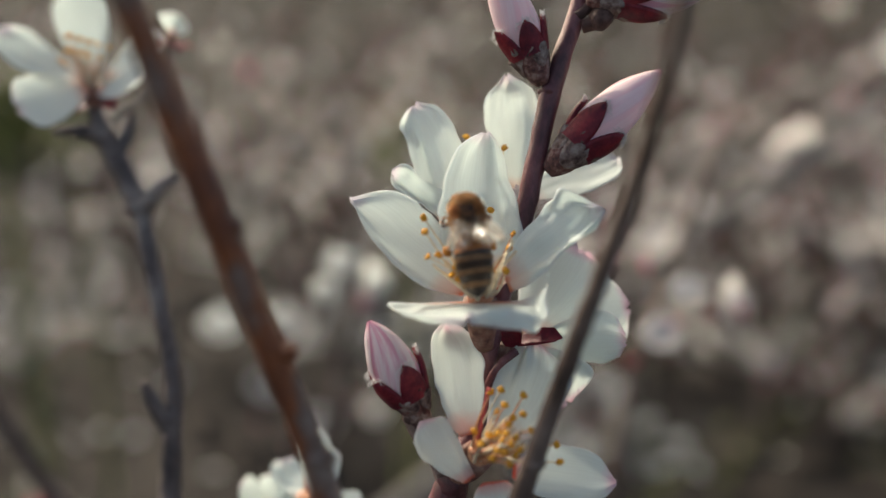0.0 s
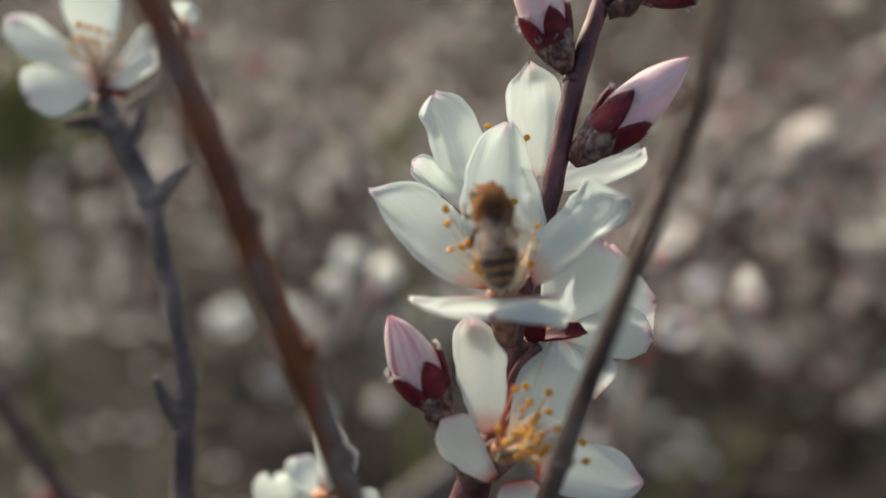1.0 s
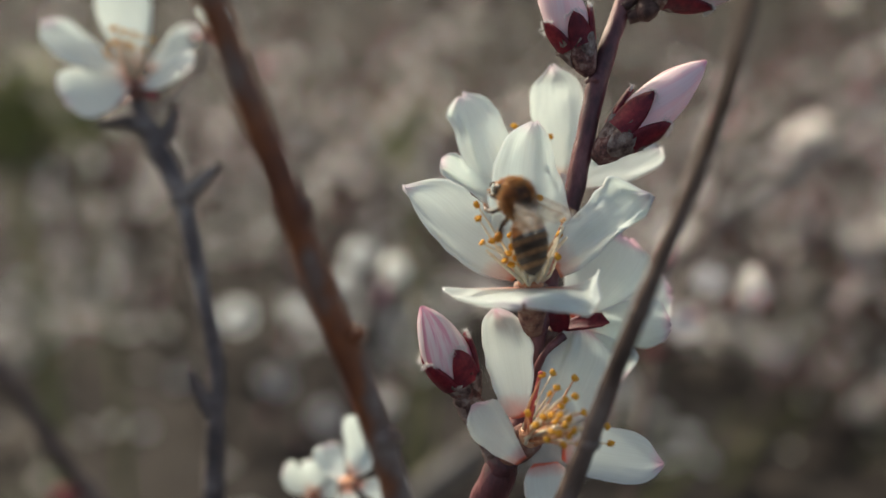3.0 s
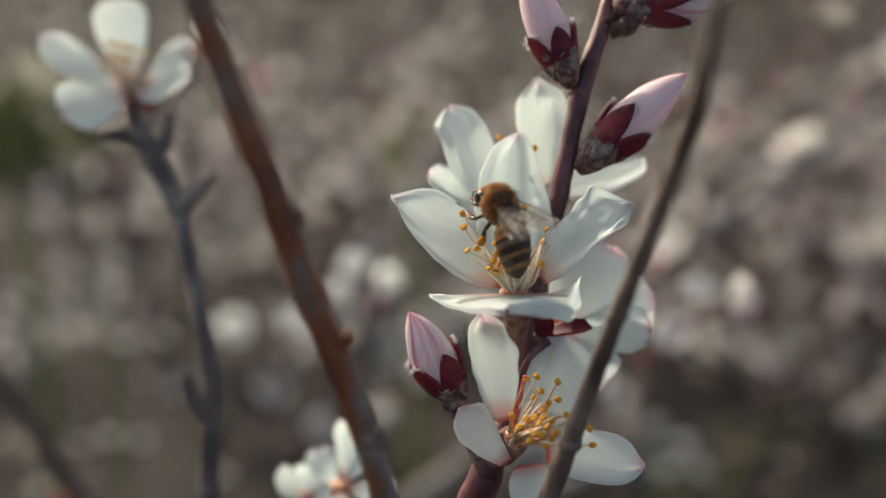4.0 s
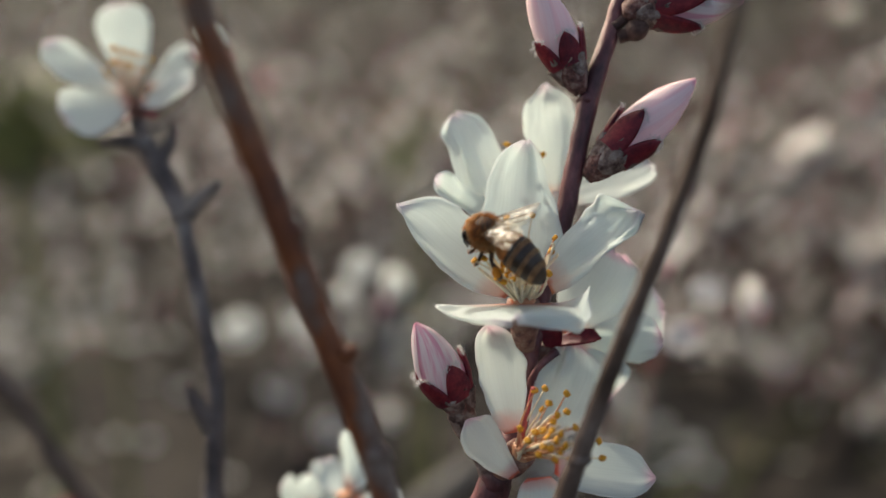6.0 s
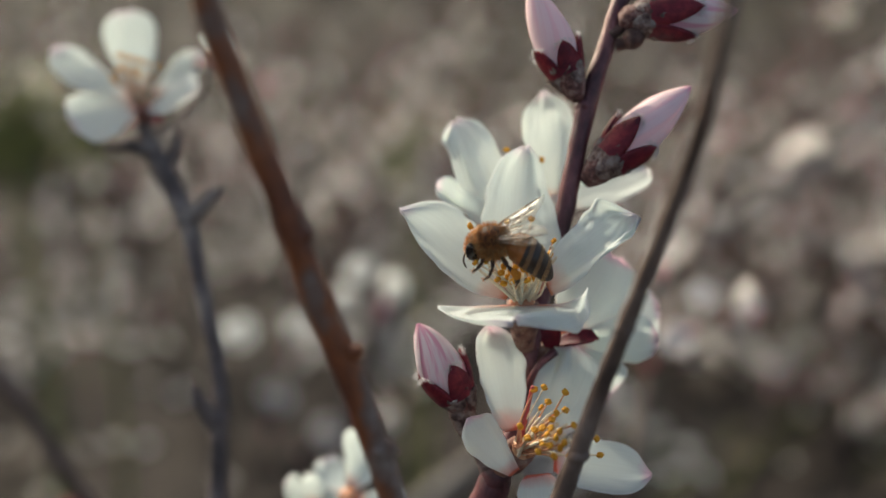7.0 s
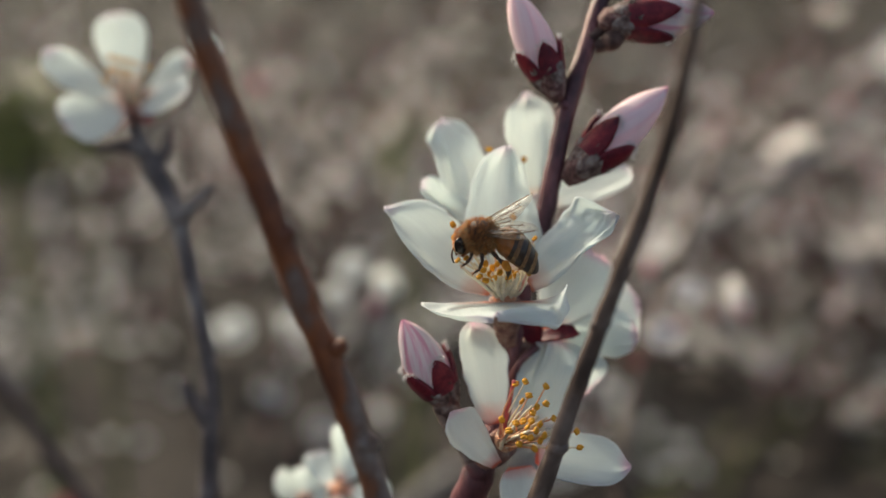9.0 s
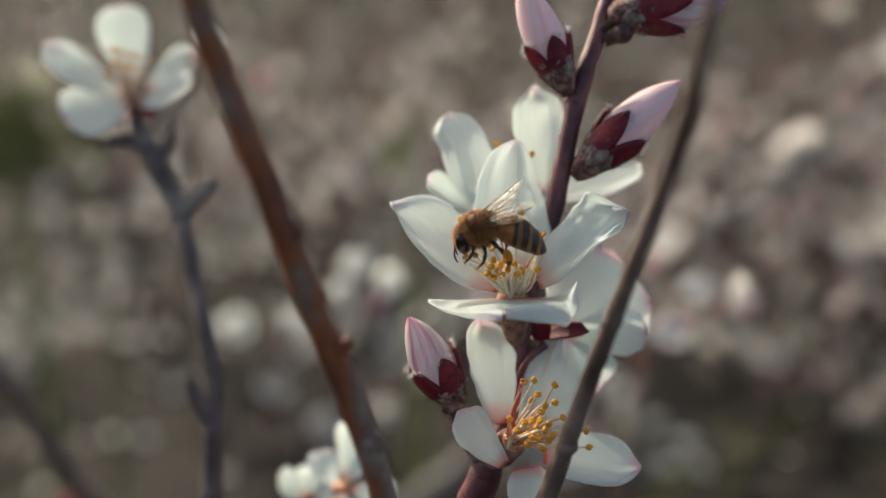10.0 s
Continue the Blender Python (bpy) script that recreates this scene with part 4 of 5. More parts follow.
def honey_bee():
    rng = random.Random(3)
    bee = new("honey_bee")
    bee.empty_display_size = 0.005
    SPACE[bee] = Matrix.Scale(0.001, 4)
    tagged(bee, "golden-brown furry honey bee with dark banded abdomen", "bee")
    # thorax
    bm = bmesh.new()
    egg(bm, (0, 2.6, 0.15), (2.1, 2.5, 2.45), 20, 14)
    thorax = part("thorax", bm, BROWN_HIDE, bee)
    bm = bmesh.new()
    hairs(bm, egg_spots((0, 2.6, 0.15), (2.07, 2.47, 2.42), 4200, rng, lambda v: not (v.z > 0.6 and abs(v.x) < 0.42 and abs(v.y) < 0.5) or rng.random() < 0.2), 0.8, rng, 0, (0, -0.25, 0.1))
    hairs(bm, egg_spots((0, 2.6, 0.15), (2.07, 2.47, 2.42), 2400, rng, lambda v: abs(v.y) > 0.5 or v.z < 0.25), 0.95, rng, 1, (0, 0.1, 0))
    tagged(part("fur", bm, [FUR, FUR_PALE], thorax, "dense golden-brown fur"), kind="stuff")
    # head
    bm = bmesh.new()
    egg(bm, (0, 4.75, -1.25), (2.0, 1.15, 2.0), 18, 12)
    tube(bm, spline([(0, 5.1, -2.6, 0.5), (0, 5.1, -3.4, 0.35), (0, 4.9, -4.1, 0.12)], 4), 8)
    head = part("head", bm, CHITIN, bee)
    for s in (-1, 1):
        bm = bmesh.new()
        egg(bm, (s * 1.58, 4.85, -1.15), (0.62, 0.85, 1.45), 14, 10)
        part("eye", bm, EYE_DARK, head, "glossy dark compound eye")
        bm = bmesh.new()
        tube(bm, spline([(s * 0.45, 5.65, -1.6, 0.14), (s * 0.9, 6.0, -2.0, 0.12), (s * 1.2, 6.15, -2.4, 0.12)], 3), 7)
        tube(bm, spline([(s * 1.2, 6.15, -2.4, 0.13), (s * 1.2, 6.3, -3.1, 0.14), (s * 1.05, 6.25, -3.9, 0.13), (s * 0.95, 6.1, -4.5, 0.1)], 3), 7)
        part("antenna", bm, CHITIN, head)
    bm = bmesh.new()
    hairs(bm, egg_spots((0, 4.75, -1.25), (1.95, 1.12, 1.95), 1700, rng, lambda v: abs(v.x) < 0.72 or v.z > 0.55), 0.55, rng, 0, (0, 0.2, 0.1))
    tagged(part("fur", bm, [FUR], head), kind="stuff")
    # abdomen: overlapping rings
    profile = [(0.55, 0.75), (0.2, 1.4), (-0.8, 2.15), (-2.2, 2.48), (-3.6, 2.46), (-4.9, 2.2), (-6.1, 1.8), (-6.9, 1.2), (-7.35, 0.6), (-7.5, 0.12)]

    def ring_at(y):
        for (a, ra), (b, rb) in zip(profile, profile[1:]):
            if a >= y >= b:
                return ra + (rb - ra) * (a - y) / (a - b)
        return 0.12

    def sag(y):
        return -0.045 * (y - 0.5) ** 2 + 0.15

    cuts = [0.5, -0.85, -2.55, -4.2, -5.7, -7.4]
    for j, (a, b) in enumerate(zip(cuts, cuts[1:])):
        bm = bmesh.new()
        rows, n = [], 9
        for i in range(n + 1):
            s = i / n
            y = a + (b - 0.12 - a) * s
            r = ring_at(max(y, -7.49)) + (0.10 * s - 0.05)
            rows.append([bm.verts.new((r * math.cos(2 * math.pi * k / 24), y, sag(y) + 0.88 * r * math.sin(2 * math.pi * k / 24))) for k in range(24)])
        for i, (p, q) in enumerate(zip(rows, rows[1:])):
            for k in range(24):
                f = bm.faces.new((p[k], p[(k + 1) % 24], q[(k + 1) % 24], q[k]))
                under = math.sin(2 * math.pi * (k + 0.5) / 24) < -0.45
                f.material_index = 2 if (j == 0 or (j == 1 and i < 6)) else (1 if i / n < 0.40 or under else 0)
        bm.faces.new(rows[-1][::-1])
        spots = []
        for _ in range(420):
            s = rng.uniform(0.0, 0.40) if j else rng.uniform(0, 1)
            y = a + (b - a) * s
            ang = rng.uniform(0, 6.283)
            r = ring_at(y) + 0.1 * s - 0.05
            out = Vector((math.cos(ang), 0, math.sin(ang)))
            spots.append((Vector((r * out.x, y, sag(y) + 0.88 * r * out.z)), out))
        hairs(bm, spots, 0.34, rng, 3, (0, -1.2, 0), 0.02)
        part("abdomen_segment", bm, [CHITIN, BAND, AMBER, FUR_PALE], bee)
    # wings
    for s in (-1, 1):
        wing = part("forewing", wing_mesh(8.7, 3.1, s), [WING, VEIN], bee, "clear amber-veined wing")
        wing.location = (s * 0.00145, 0.0027, 0.00135)
        wing = part("hindwing", wing_mesh(6.0, 2.2, s), [WING, VEIN], bee)
        wing.location = (s * 0.00150, 0.0016, 0.00115)
    # legs
    thin = ((0.26, 0.30, 0.2), (0.2, 0.26, 0.18), (0.16, 0.2, 0.12), (0.1, 0.1, 0.06))
    for s in (-1, 1):
        part("front_leg", leg_mesh([(s * 0.9, 3.7, -1.4), (s * 1.9, 3.9, -2.2), (s * 2.1, 4.7, -3.2), (s * 1.8, 5.3, -3.7), (s * 1.5, 5.5, -4.2)], thin), [CHITIN, FUR], bee)
        part("middle_leg", leg_mesh([(s * 1.2, 2.4, -1.5), (s * 2.9, 2.2, -2.2), (s * 3.3, 2.7, -3.4), (s * 2.8, 3.5, -4.3), (s * 2.5, 3.9, -4.8)], thin), [CHITIN, FUR], bee)
        hind = part("hind_leg", leg_mesh([(s * 1.2, 1.1, -1.5), (s * 2.6, 0.1, -2.0), (s * 2.9, -1.3, -3.5), (s * 2.6, -1.0, -5.1), (s * 2.4, -0.7, -6.0)],
                                         ((0.3, 0.36, 0.24), (0.24, 0.45, 0.42), (0.38, 0.42, 0.2), (0.12, 0.12, 0.06))), [CHITIN, FUR], bee)
        bm = bmesh.new()
        blob(bm, (s * 3.05, -1.0, -3.0), (s * 0.2, -0.5, -1), 1.8, 0.6, 10, 8, rough=0.4)
        part("pollen_load", bm, POLLEN, hind, "orange pollen load")
    return bee


bee = honey_bee()


# ---------------------------------------------------------------- the thicket behind
def far_blossom(bm, c, axis, size, rng):
    """Five cupped petals and a rosy heart."""
    uv = bm.loops.layers.uv.verify()
    e, n, w = basis(axis, (0.3, -1, 0.2))
    for j in range(5):
        a = j * 1.2566 + rng.uniform(-0.2, 0.2)
        out = n * math.cos(a) + w * math.sin(a)
        side = e.cross(out)
        rise = rng.uniform(0.1, 0.7)
        d = (out + e * rise).normalized()
        rows = []
        for s, wide in ((0.05, 0.12), (0.4, 0.62), (0.75, 0.78), (1.0, 0.35)):
            rows.append([(bm.verts.new(c + d * size * s + side * size * wide * u * 0.62 + e * size * (0.14 * u * u - 0.1 * s * (1 - s) * 4)), (u, s)) for u in (-1, 0, 1)])
        for p, q in zip(rows, rows[1:]):
            for k in (0, 1):
                quad = (p[k], p[k + 1], q[k + 1], q[k])
                f = bm.faces.new([v for v, _ in quad])
                for loop, (_, t) in zip(f.loops, quad):
                    loop[uv].uv = t


def far_branch(name, root, rows, blossoms, buds, seed, label, mat, size=(13, 18), shoots=5):
    """A flowering branch further off: stem, shoots, blossoms, buds."""
    rng = random.Random(seed)
    ob = thing(name, root, label, "branch", "flowering branches of the thicket")
    path = spline(rows, 8)
    bm = bmesh.new()
    tube(bm, path, 7, 0.2, 0.1)
    spots = list(path[len(path) // 8:])
    twigs = []
    for _ in range(shoots):
        v, r = path[rng.randrange(len(path) // 4, len(path) - 2)]
        d = Vector((rng.uniform(-1, 1), rng.uniform(-1, 1), rng.uniform(0.2, 1.3))).normalized()
        reach = rng.uniform(70, 190)
        shoot = spline([(*v, r * 0.6), (*(v + d * reach * 0.5 + Vector((0, 0, 8))), r * 0.45), (*(v + d * reach + Vector((rng.uniform(-20, 20), 0, 30))), r * 0.25)], 5)
        twigs.append(shoot)
        spots += shoot[2:]
    stem = part("stem", bm, mat, ob)
    for shoot in twigs:
        bm = bmesh.new()
        tube(bm, shoot, 6, 0.2, 0.1)
        part("shoot", bm, mat, stem)
    for _ in range(blossoms):
        v, r = rng.choice(spots)
        d = Vector((rng.uniform(-1, 1), rng.uniform(-1, 0.6), rng.uniform(-0.1, 1))).normalized()
        bm = bmesh.new()
        far_blossom(bm, v + d * (r + 4), d, rng.uniform(*size), rng)
        part("blossom", bm, FAR_WHITE, ob)
    for _ in range(buds):
        v, r = rng.choice(spots)
        d = Vector((rng.uniform(-1, 1), rng.uniform(-1, 1), rng.uniform(0, 1))).normalized()
        bm = bmesh.new()
        blob(bm, v + d * (r + 4.5), d, 11, 3.4, 7, 5)
        part("bud", bm, SEPAL if rng.random() < 0.4 else PINK, ob)
    return ob


def plan_of(x, y, z=0.0):
    return tuple((PLAN.inverted() @ Vector((x, y, z))) * 1000)


def thicket():
    rng = random.Random(11)
    # branches whose places can be told
    g = ground_spot(0, 420)
    far_branch("branch", g, [(*g, 5), (*(53.3, 350.0, -108.0), 2.6), (*(57.4, 340.0, -71.1), 2.2), (*(63.1, 335.0, -38.6), 2.0), (*(76.2, 340.0, -5.4), 1.7), (*(93.9, 350.0, 36.9), 1.3)], 0, 0, 31,
               "thin twig with white blossoms and red buds", GREY, shoots=0)
    near = [o for o in scene.objects if o.name.startswith("branch") and o.parent is None][-1]
    for p, axis, size in (((71.0, 333.0, -29.0), (-0.2, -0.8, 0.5), 7.0), ((95.0, 338.0, -16.0), (0.5, -0.6, 0.5), 7.0), ((79.5, 333.0, -14.0), (-0.2, -0.8, 0.5), 6.0), ((106.1, 380.0, -20.8), (0.2, -0.9, 0.3), 6)):
        bm = bmesh.new()
        far_blossom(bm, Vector(p), Vector(axis), size, rng)
        part("blossom", bm, FAR_WHITE, near)
    for p, axis, mat in (((62.0, 333.0, -37.0), (0.6, -0.3, 0.5), SEPAL), ((59.0, 333.0, -36.6), (-0.6, -0.3, 0.5), SEPAL), ((75.5, 333.0, -24.5), (0.6, -0.3, 0.5), PINK), ((88.5, 336.0, -21.5), (0.6, -0.3, 0.5), SEPAL), ((98.5, 338.0, -20.0), (0.2, -0.3, 0.8), PINK), ((66.0, 333.0, -5.0), (0.2, -0.3, 0.8), PINK), ((105.4, 370.0, -13.1), (0.3, -0.3, 0.8), SEPAL)):
        bm = bmesh.new()
        blob(bm, p, axis, 5.5, 1.6, 8, 6)
        part("bud", bm, mat, near)
    g = ground_spot(-100, 560)
    far_branch("branch", g, [(*g, 5), (*(-51.9, 420.0, -106.4), 2.4), (*(-41.6, 410.0, -45.0), 2.0), (*(-31.8, 400.0, -2.0), 1.6), (*(-42.7, 420.0, 44.3), 1.2)], 0, 3, 32, "twig with pale blossoms", GREY, shoots=0)
    near = [o for o in scene.objects if o.name.startswith("branch") and o.parent is None][-1]
    for p, axis, size in (((-43.0, 435.0, -6.6), (-0.2, -0.8, 0.5), 7.5), ((-30.5, 440.0, -14.3), (0.3, -0.8, 0.4), 8), ((-50.5, 440.0, -18.3), (0.0, -0.8, 0.4), 6), ((-94.1, 600.0, -42.7), (0.1, -0.7, 0.6), 9), ((-133.1, 620.0, -49.0), (0, -0.8, 0.6), 13.5)):
        bm = bmesh.new()
        far_blossom(bm, Vector(p), Vector(axis), size, rng)
        part("blossom", bm, WHITE, near)
    for rows, tip in (([(*(-39.9, 415.0, 32.3), 1.2), (*(-69.9, 480.0, 63.9), 0.9), (*(-102.5, 540.0, 89.7), 0.7)], (-103.1, 540.0, 93.3)),):
        bm = bmesh.new()
        tube(bm, spline(rows, 5), 7, 0.2, 0.3)
        part("shoot", bm, GREY, near)
        bm = bmesh.new()
        blob(bm, tip, (0.2, -0.3, 1), 10, 3.6, 8, 6)
        part("bud", bm, PINK, near)
    g = ground_spot(-150, 900)
    far_branch("branch", g, [(*g, 11), (*(58.0, 720.0, -110.9), 7.5), (*(111.1, 680.0, -37.2), 5.2), (*(167.2, 650.0, 16.5), 5.2), (*(224.6, 630.0, 57.7), 5.2), (*(279.3, 620.0, 109.9), 4.8), (*(392.6, 700.0, 162.7), 5.0)], 6, 6, 33, "leaning pale grey branch with sparse blossoms", ASH, shoots=2)
    g = ground_spot(-140, 420)
    far_branch("branch", g, [(*g, 5), (*(-110.0, 330.0, -101.8), 3.2), (*(-127.9, 320.0, -68.7), 3.0), (*(-138.1, 315.0, -48.5), 2.8), (*(-154.7, 310.0, -20.4), 2.2)], 0, 2, 34, "dark grey leaning bare branch", GREY, shoots=1)
    # the thicket itself
    kinds = []
    for s in range(4):
        r = random.Random(50 + s)
        rows = [(0, 0, 0, 7)]
        x = y = 0.0
        for k in range(1, 7):
            x += r.uniform(-80, 80) + (0, 10, -30, 35)[s]
            y += r.uniform(-60, 60)
            rows.append((x, y, (125, 105, 52, 34)[s] * k, 7 - 0.9 * k))
        kinds.append(rows)
    for s, rows in enumerate(kinds):
        base = plan_of(0, 0, 0)
        up = (PLAN.inverted().to_3x3() @ Vector((0, 0, 1)))
        ahead = (PLAN.inverted().to_3x3() @ Vector((0, 1, 0)))
        turned = [(*(Vector(base) + Vector((x, 0, 0)) + ahead * y + up * z), r) for x, y, z, r in rows]
        first = far_branch("flowering_branch", base, turned, (10, 10, 11, 11)[s], (8, 8, 10, 10)[s], 70 + s, "dark grey branch with white and pink blossoms", DUSKY, size=((8, 14), (8, 14), (10, 19), (10, 19))[s], shoots=9)
        for k in range((14, 14, 40, 40)[s]):
            a, r = rng.uniform(0, 6.283), math.sqrt(rng.random())
            x, y = (1.3 * r * math.cos(a), 1.9 + 0.9 * r * math.sin(a)) if s < 2 or k < 10 else (rng.uniform(-0.8, 0.8), rng.uniform(0.85, 1.7))
            if x < -0.25 and y < 1.2:
                x = -x
            m = Matrix.Translation((x, y, 0.0)) @ pose(0, 0, 0, rng.uniform(-16, 16), rng.uniform(-22, 22), rng.uniform(0, 360))
            if k == 0:
                first.matrix_basis = m
            else:
                copy_thing(first, m)


thicket()


def stuff(name, bm, mats, label, category):
    me = bpy.data.meshes.new(name)
    bm.to_mesh(me)
    bm.free()
    for m in mats:
        me.materials.append(m)
    return tagged(new(name, me), label, category, kind="stuff")


def litter():
    rng = random.Random(5)
    STRAW = speckled("dry_straw", [(0.3, (0.07, 0.052, 0.034)), (0.7, (0.17, 0.13, 0.09))], 30, 0.8)
    GRASS = speckled("green_grass", [(0.3, (0.1125, 0.133, 0.0325)), (0.7, (0.21, 0.217, 0.0585))], 30, 0.7)
    LEAF = speckled("dead_leaf", [(0.3, (0.030, 0.022, 0.017)), (0.7, (0.080, 0.058, 0.045))], 30, 0.8)
    bm = bmesh.new()
    for _ in range(14000):
        y = rng.uniform(-1.0, 7.0)
        x = rng.uniform(-4.0, 4.0)
        g = noise.noise(Vector((x * 1.5, y * 1.2, 4.0)))
        slot = 1 if g > 0.12 else 0
        z = 0.05 * noise.noise(Vector((x * 1.3, y * 1.3, 0)))
        h = rng.uniform(0.02, 0.09)
        a = rng.uniform(0, 6.28)
        lean = Vector((math.cos(a), math.sin(a), 0)) * h * rng.uniform(0.2, 1.6)
        w = Vector((-math.sin(a), math.cos(a), 0)) * rng.uniform(0.0012, 0.003)
        o = Vector((x, y, z - 0.005))
        v = [bm.verts.new(q) for q in (o - w, o + w, o + lean * 0.45 + Vector((0, 0, h * 0.7)) + w * 0.7, o + lean * 0.45 + Vector((0, 0, h * 0.7)) - w * 0.7, o + lean + Vector((0, 0, h)))]
        bm.faces.new(v[:4]).material_index = slot
        bm.faces.new((v[3], v[2], v[4])).material_index = slot
    stuff("grass", bm, [STRAW, GRASS], "dry straw and thin green grass on the soil", "grass")
    for name, mat, count, lo, hi, label, cat in (("fallen_petals", FAR_WHITE, 12000, 0.006, 0.013, "fallen white petals strewn on the soil", "petals"), ("leaf_litter", LEAF, 12000, 0.012, 0.03, "dead brown leaves on the soil", "leaves")):
        bm = bmesh.new()
        uv = bm.loops.layers.uv.verify()
        for n in range(count + (6500 if name == "fallen_petals" else 0)):
            y = rng.uniform(-1.0, 7.0)
            x = rng.uniform(-4.0, 4.0)
            if n >= count:
                x, y = rng.gauss(0.0, 0.45), rng.uniform(0.9, 2.0)
                if noise.noise(Vector((x * 6, y * 2.6, 2.0))) < 0.05 or (x < -0.2 and y < 1.25):
                    continue
            s = rng.uniform(lo, hi)
            if n < count and name == "fallen_petals" and rng.random() > (0.4 if y < 1.4 else 0.12):
                continue
            q = pose(x, y, 0.05 * noise.noise(Vector((x * 1.3, y * 1.3, 0))) + 0.004 + s * 0.3, rng.uniform(-35, 35), rng.uniform(-35, 35), rng.uniform(0, 360))
            ring = [bm.verts.new(q @ Vector((s * cx, s * cy, s * 0.25 * abs(cx)))) for cx, cy in ((0, -1), (0.5, -0.5), (0.62, 0.2), (0.3, 0.9), (0, 1.05), (-0.3, 0.9), (-0.62, 0.2), (-0.5, -0.5))]
            mid = bm.verts.new(q @ Vector((0, 0, 0)))
            for k in range(8):
                f = bm.faces.new((ring[k], ring[(k + 1) % 8], mid))
                for loop in f.loops:
                    loop[uv].uv = (0.3, 0.55 if loop.vert is mid else 0.8)
        stuff(name, bm, [mat], label, cat)


litter()


def grass_tuft(x, y, size, seed):
    """A tuft of green blades that grows from one foot."""
    rng = random.Random(seed)
    bm = bmesh.new()
    for _ in range(130):
        a, r = rng.uniform(0, 6.28), rng.uniform(0, 0.35) * size
        h = size * rng.uniform(0.5, 1.1)
        d = Vector((math.cos(a), math.sin(a), 0))
        o, side = d * r, Vector((-d.y, d.x, 0)) * size * 0.03
        mid, tip = o + d * h * 0.25 + Vector((0, 0, h * 0.7)), o + d * h * 0.7 + Vector((0, 0, h * 0.85))
        v = [bm.verts.new(q) for q in (o - side, o + side, mid + side, mid - side, tip)]
        bm.faces.new(v[:4])
        bm.faces.new((v[3], v[2], v[4]))
    me = bpy.data.meshes.new("grass_tuft")
    bm.to_mesh(me)
    bm.free()
    me.materials.append(bpy.data.materials["green_grass"])
    ob = tagged(new("grass_tuft", me), "tuft of dark green grass on dry soil", "grass", "grass tufts")
    ob.location = (x, y, 0.05 * noise.noise(Vector((x * 1.3, y * 1.3, 0))) - 0.01)


def leafy_shoot(x, y, height, spread, seed):
    """A green herb: one stalk, leaves crowded at its head."""
    rng = random.Random(seed)
    ob = new("herb")
    ob.location = (x, y, -0.01)
    SPACE[ob] = Matrix.Identity(4)
    tagged(ob, "leafy green herb that grows from the soil", "herb", "green herbs")
    bm = bmesh.new()
    tube(bm, spline([(0, 0, 0, 0.004), (0.01, 0, height * 0.5, 0.003), (0, 0.01, height, 0.002)], 5), 6)
    part("stalk", bm, bpy.data.materials["green_grass"], ob)
    bm = bmesh.new()
    for _ in range(90):
        o = Vector((rng.gauss(0, spread * 0.5), rng.gauss(0, spread * 0.5), height + rng.gauss(-0.1, 0.4) * spread))
        q = Matrix.Translation(o) @ pose(0, 0, 0, rng.uniform(-60, 60), rng.uniform(-60, 60), rng.uniform(0, 360))
        s = spread * rng.uniform(0.2, 0.36)
        v = [bm.verts.new(q @ Vector((s * cx, s * cy, s * cz))) for cx, cy, cz in ((0, -1, 0), (0.35, -0.2, 0.1), (0.25, 0.5, 0.1), (0, 1, -0.1), (-0.25, 0.5, 0.1), (-0.35, -0.2, 0.1), (0, 0, 0))]
        for k in range(6):
            bm.faces.new((v[k], v[(k + 1) % 6], v[6]))
    tagged(part("leaves", bm, bpy.data.materials["green_grass"], ob), kind="stuff")


for k, (x, y, h, r) in enumerate(((-0.36, 0.80, 0.435, 0.042), (-0.315, 0.83, 0.42, 0.035), (-0.385, 0.84, 0.41, 0.045), (-0.045, 0.80, 0.405, 0.020), (-0.030, 0.82, 0.425, 0.016))):
    leafy_shoot(x, y, h, r, 20 + k)

for k, (x, y, size) in enumerate(((-1.02, 2.35, 0.22), (-1.18, 2.6, 0.2), (-0.12, 2.45, 0.14), (-0.02, 2.2, 0.1), (0.75, 1.35, 0.12))):
    grass_tuft(x, y, size, k)


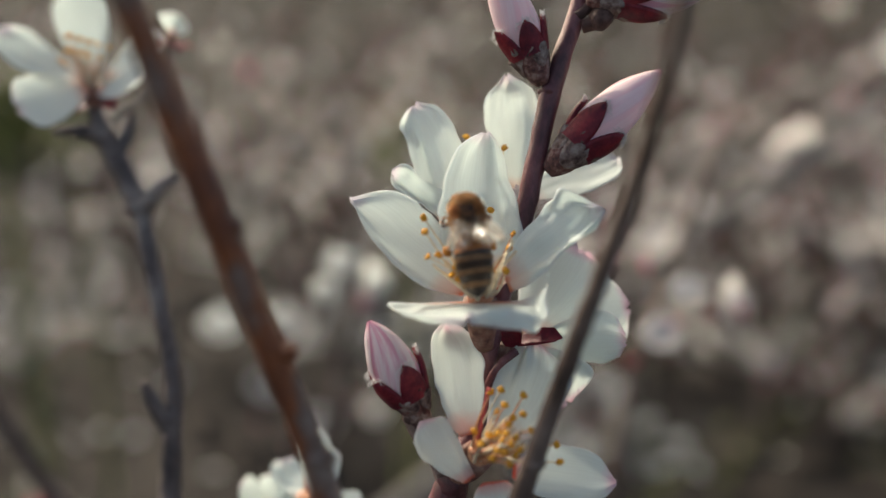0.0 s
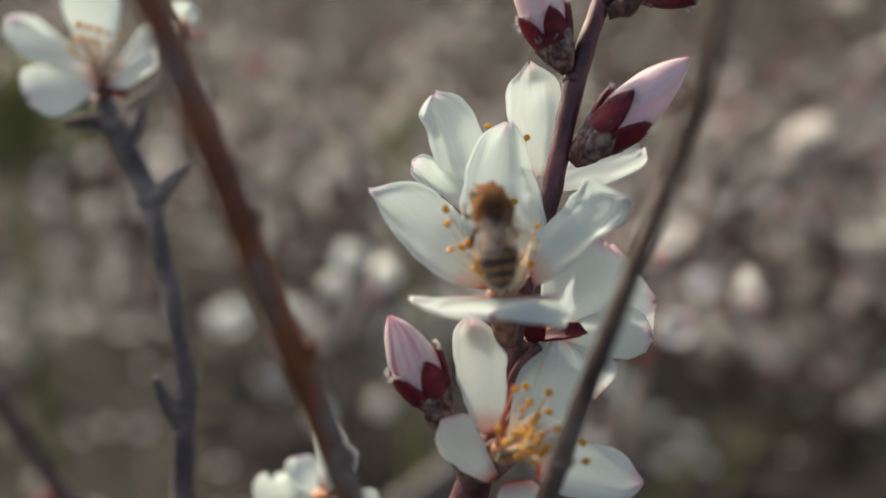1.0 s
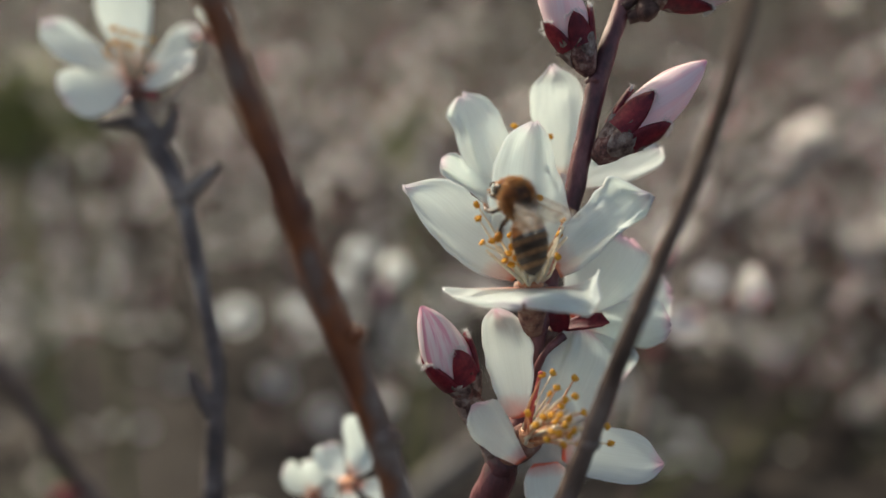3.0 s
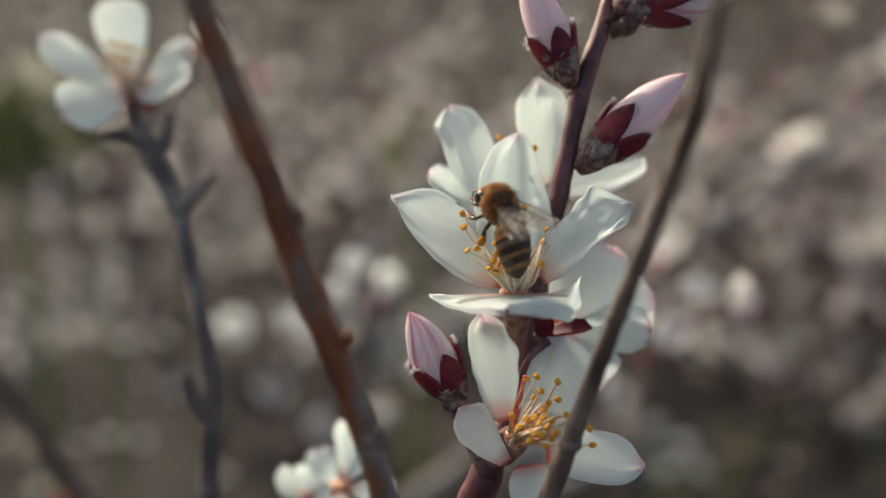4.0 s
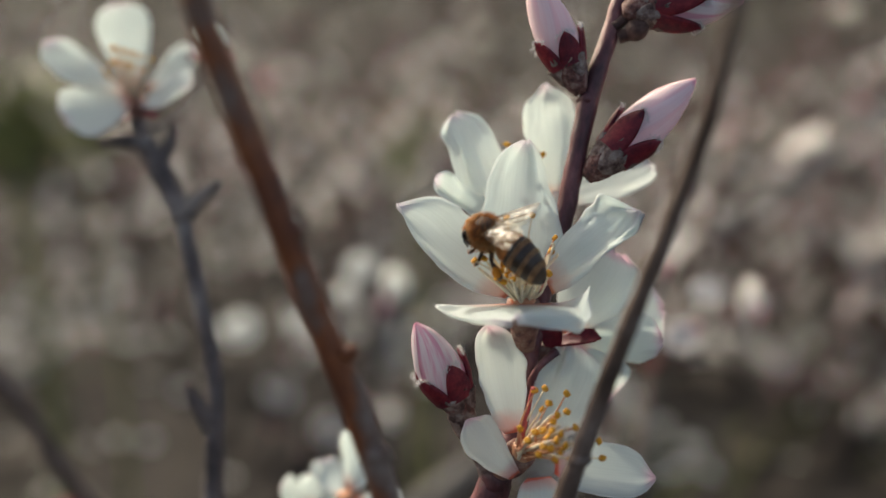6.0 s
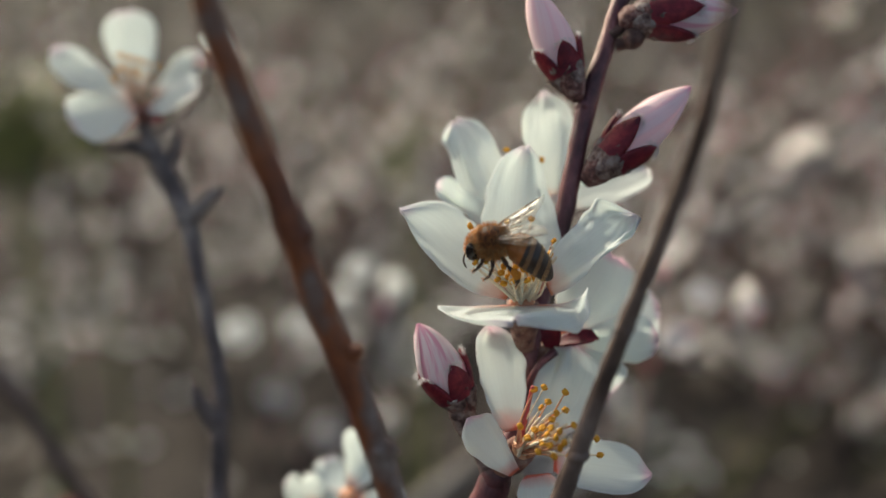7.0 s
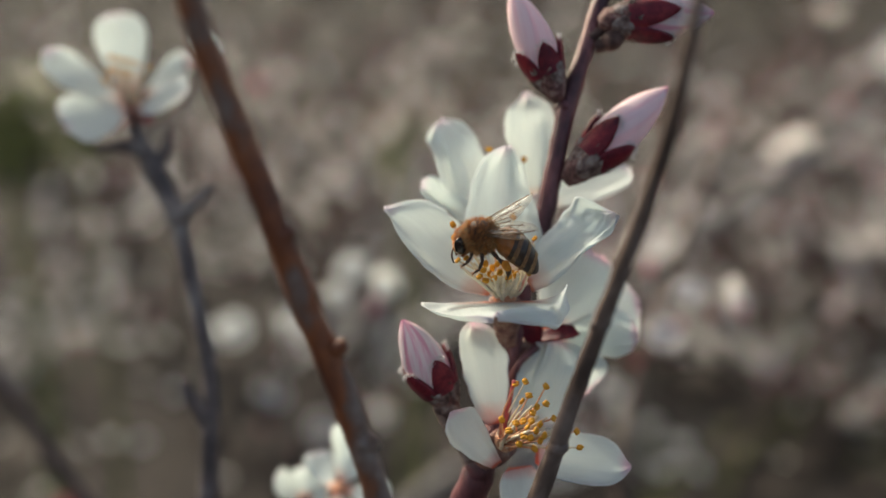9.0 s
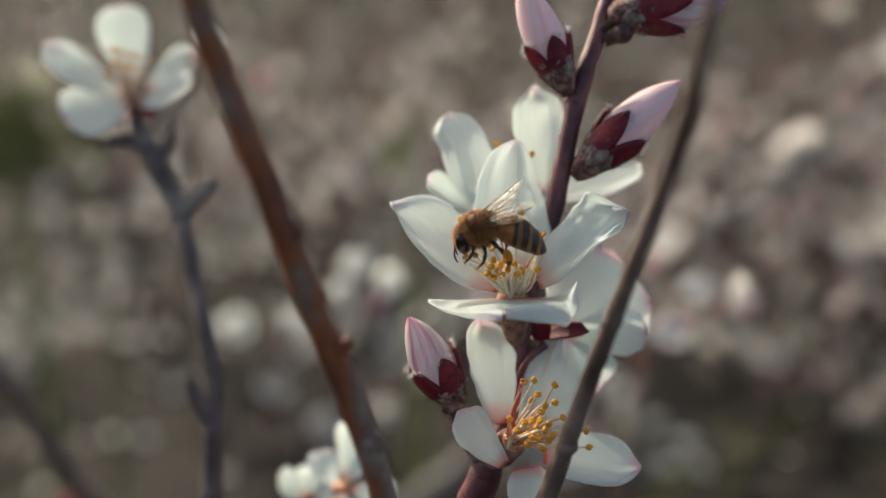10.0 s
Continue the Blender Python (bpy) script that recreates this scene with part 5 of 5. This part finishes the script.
# ---------------------------------------------------------------- what moves
# seconds, place of the waist (plan, mm), the way it faces and where its back points
BEE_ROWS = [
    (0.0, 3.50, 131.74, 1.63, (-0.15, 0.16, 0.98), (0.04, -0.98, 0.17)),
    (0.5, 3.61, 131.74, 1.53, (-0.13, 0.16, 0.98), (0.05, -0.98, 0.17)),
    (1.0, 3.60, 131.50, 1.26, (-0.15, -0.05, 0.99), (0.13, -0.99, -0.03)),
    (1.5, 3.15, 131.75, 1.57, (-0.20, 0.17, 0.97), (0.10, -0.98, 0.19)),
    (2.0, 3.39, 131.77, 1.70, (-0.26, 0.17, 0.95), (0.17, -0.96, 0.22)),
    (2.5, 3.51, 131.72, 1.87, (-0.30, 0.08, 0.95), (0.28, -0.95, 0.17)),
    (4.0, 3.35, 132.34, 2.81, (-0.36, 0.16, 0.92), (0.32, -0.91, 0.28)),
    (4.5, 3.73, 132.28, 2.33, (-0.56, 0.05, 0.83), (0.38, -0.88, 0.30)),
    (5.0, 2.71, 133.06, 2.38, (-0.55, 0.58, 0.60), (0.02, -0.70, 0.71)),
    (5.5, 2.28, 132.98, 2.00, (-0.68, 0.54, 0.49), (-0.09, -0.73, 0.68)),
    (6.0, 1.77, 132.97, 1.64, (-0.74, 0.55, 0.39), (-0.20, -0.73, 0.65)),
    (7.5, 3.64, 133.15, 1.72, (-0.99, 0.12, -0.03), (-0.09, -0.54, 0.83)),
    (8.0, 4.07, 133.13, 2.23, (-0.99, 0.12, -0.02), (-0.08, -0.54, 0.83)),
    (8.5, 4.10, 133.04, 2.44, (-0.99, 0.15, 0.06), (-0.04, -0.58, 0.82)),
    (9.0, 3.83, 133.06, 2.29, (-0.99, 0.15, 0.00), (-0.09, -0.55, 0.83)),
    (9.5, 3.96, 133.08, 2.57, (-0.99, 0.14, -0.04), (-0.11, -0.54, 0.83)),
    (10.0, 2.56, 133.21, 3.20, (-0.98, 0.10, -0.16), (-0.19, -0.52, 0.83)),
]


def facing(at, ahead, back):
    """A pose at a place (mm) that looks ahead with its back turned that way."""
    f = Vector(ahead).normalized()
    r = f.cross(Vector(back)).normalized()
    turn = Matrix((r, f, r.cross(f))).transposed().to_4x4()
    return Matrix.Translation(Vector(at) * 0.001) @ turn


def motions():
    walk(bee, [(t, PLAN @ facing((x, y, z), ahead, back)) for t, x, y, z, ahead, back in BEE_ROWS])
    # the abdomen bends at the waist
    waist = Matrix.Translation((0, 0.0004, 0.0001))
    for segment in [o for o in bee.children if o.name.startswith("abdomen")]:
        walk(segment, [(t, waist @ pose(0, 0, 0, a, 0, 0) @ waist.inverted()) for t, a in ((0.0, 0), (4.5, 2), (5.0, 8), (6.0, 16), (7.5, 27), (8.5, 27), (9.5, 25), (10.0, 20))])
    # wing carriage: seconds, lift and spread of the left pair, lift and spread of the right pair
    carriage = [(0.0, 50, 22, 50, 24), (2.5, 48, 16, 46, 26), (4.0, 38, 8, 34, 28), (4.5, 26, 6, 26, 28), (5.0, 24, 6, 28, 26), (5.5, 24, 5, 28, 24), (6.0, 24, 4, 28, 24),
                (7.5, 8, 4, 24, 22), (8.5, 6, 4, 20, 20), (9.0, 6, 4, 22, 20), (9.5, 7, 4, 22, 20), (10.0, 12, 2, 24, 18)]
    for wing in [o for o in bee.children if "wing" in o.name]:
        left = wing.location.x < 0
        at = wing.location.copy()
        rows = []
        for t, la, sa, lb, sb in carriage:
            lift, spread = (la, sa) if left else (lb, sb)
            if wing.name.startswith("hindwing"):
                lift, spread = lift - 7, spread + 7
            rows.append((t, pose(*at, -lift, 0, -spread if left else spread)))
        walk(wing, rows)
    # the head: tucked under while it feeds, raised later
    head = [o for o in bee.children if o.name.startswith("head")][0]
    walk(head, [(t, pose(0, 0.001 * f, 0.001 * u, 0, 0, z)) for t, f, u, z in ((0.0, -0.1, -0.3, 0), (2.5, -0.1, -0.3, 0), (4.0, -0.1, -0.3, 0), (5.0, 0.2, 0.2, 0), (6.0, 0.25, 0.4, 0), (7.5, 0.5, 0.4, -4), (8.5, 0.5, 0.6, 4), (9.0, 0.5, 0.4, -4), (9.5, 0.5, 0.3, -4), (10.0, 0.4, 0.2, -2))])
    # the hind legs reach and draw back as it works
    for leg in [o for o in bee.children if o.name.startswith("hind_leg")]:
        k = 1 if leg.data.vertices[0].co.x > 0 else -1
        walk(leg, [(t, pose(0, 0, 0, a, 0, 0)) for t, a in ((0.0, 0), (2.5, 4 * k), (4.5, -5 * k), (6.0, 4), (7.5, 0), (8.0, 6), (9.0, -3), (10.0, 5))])


motions()
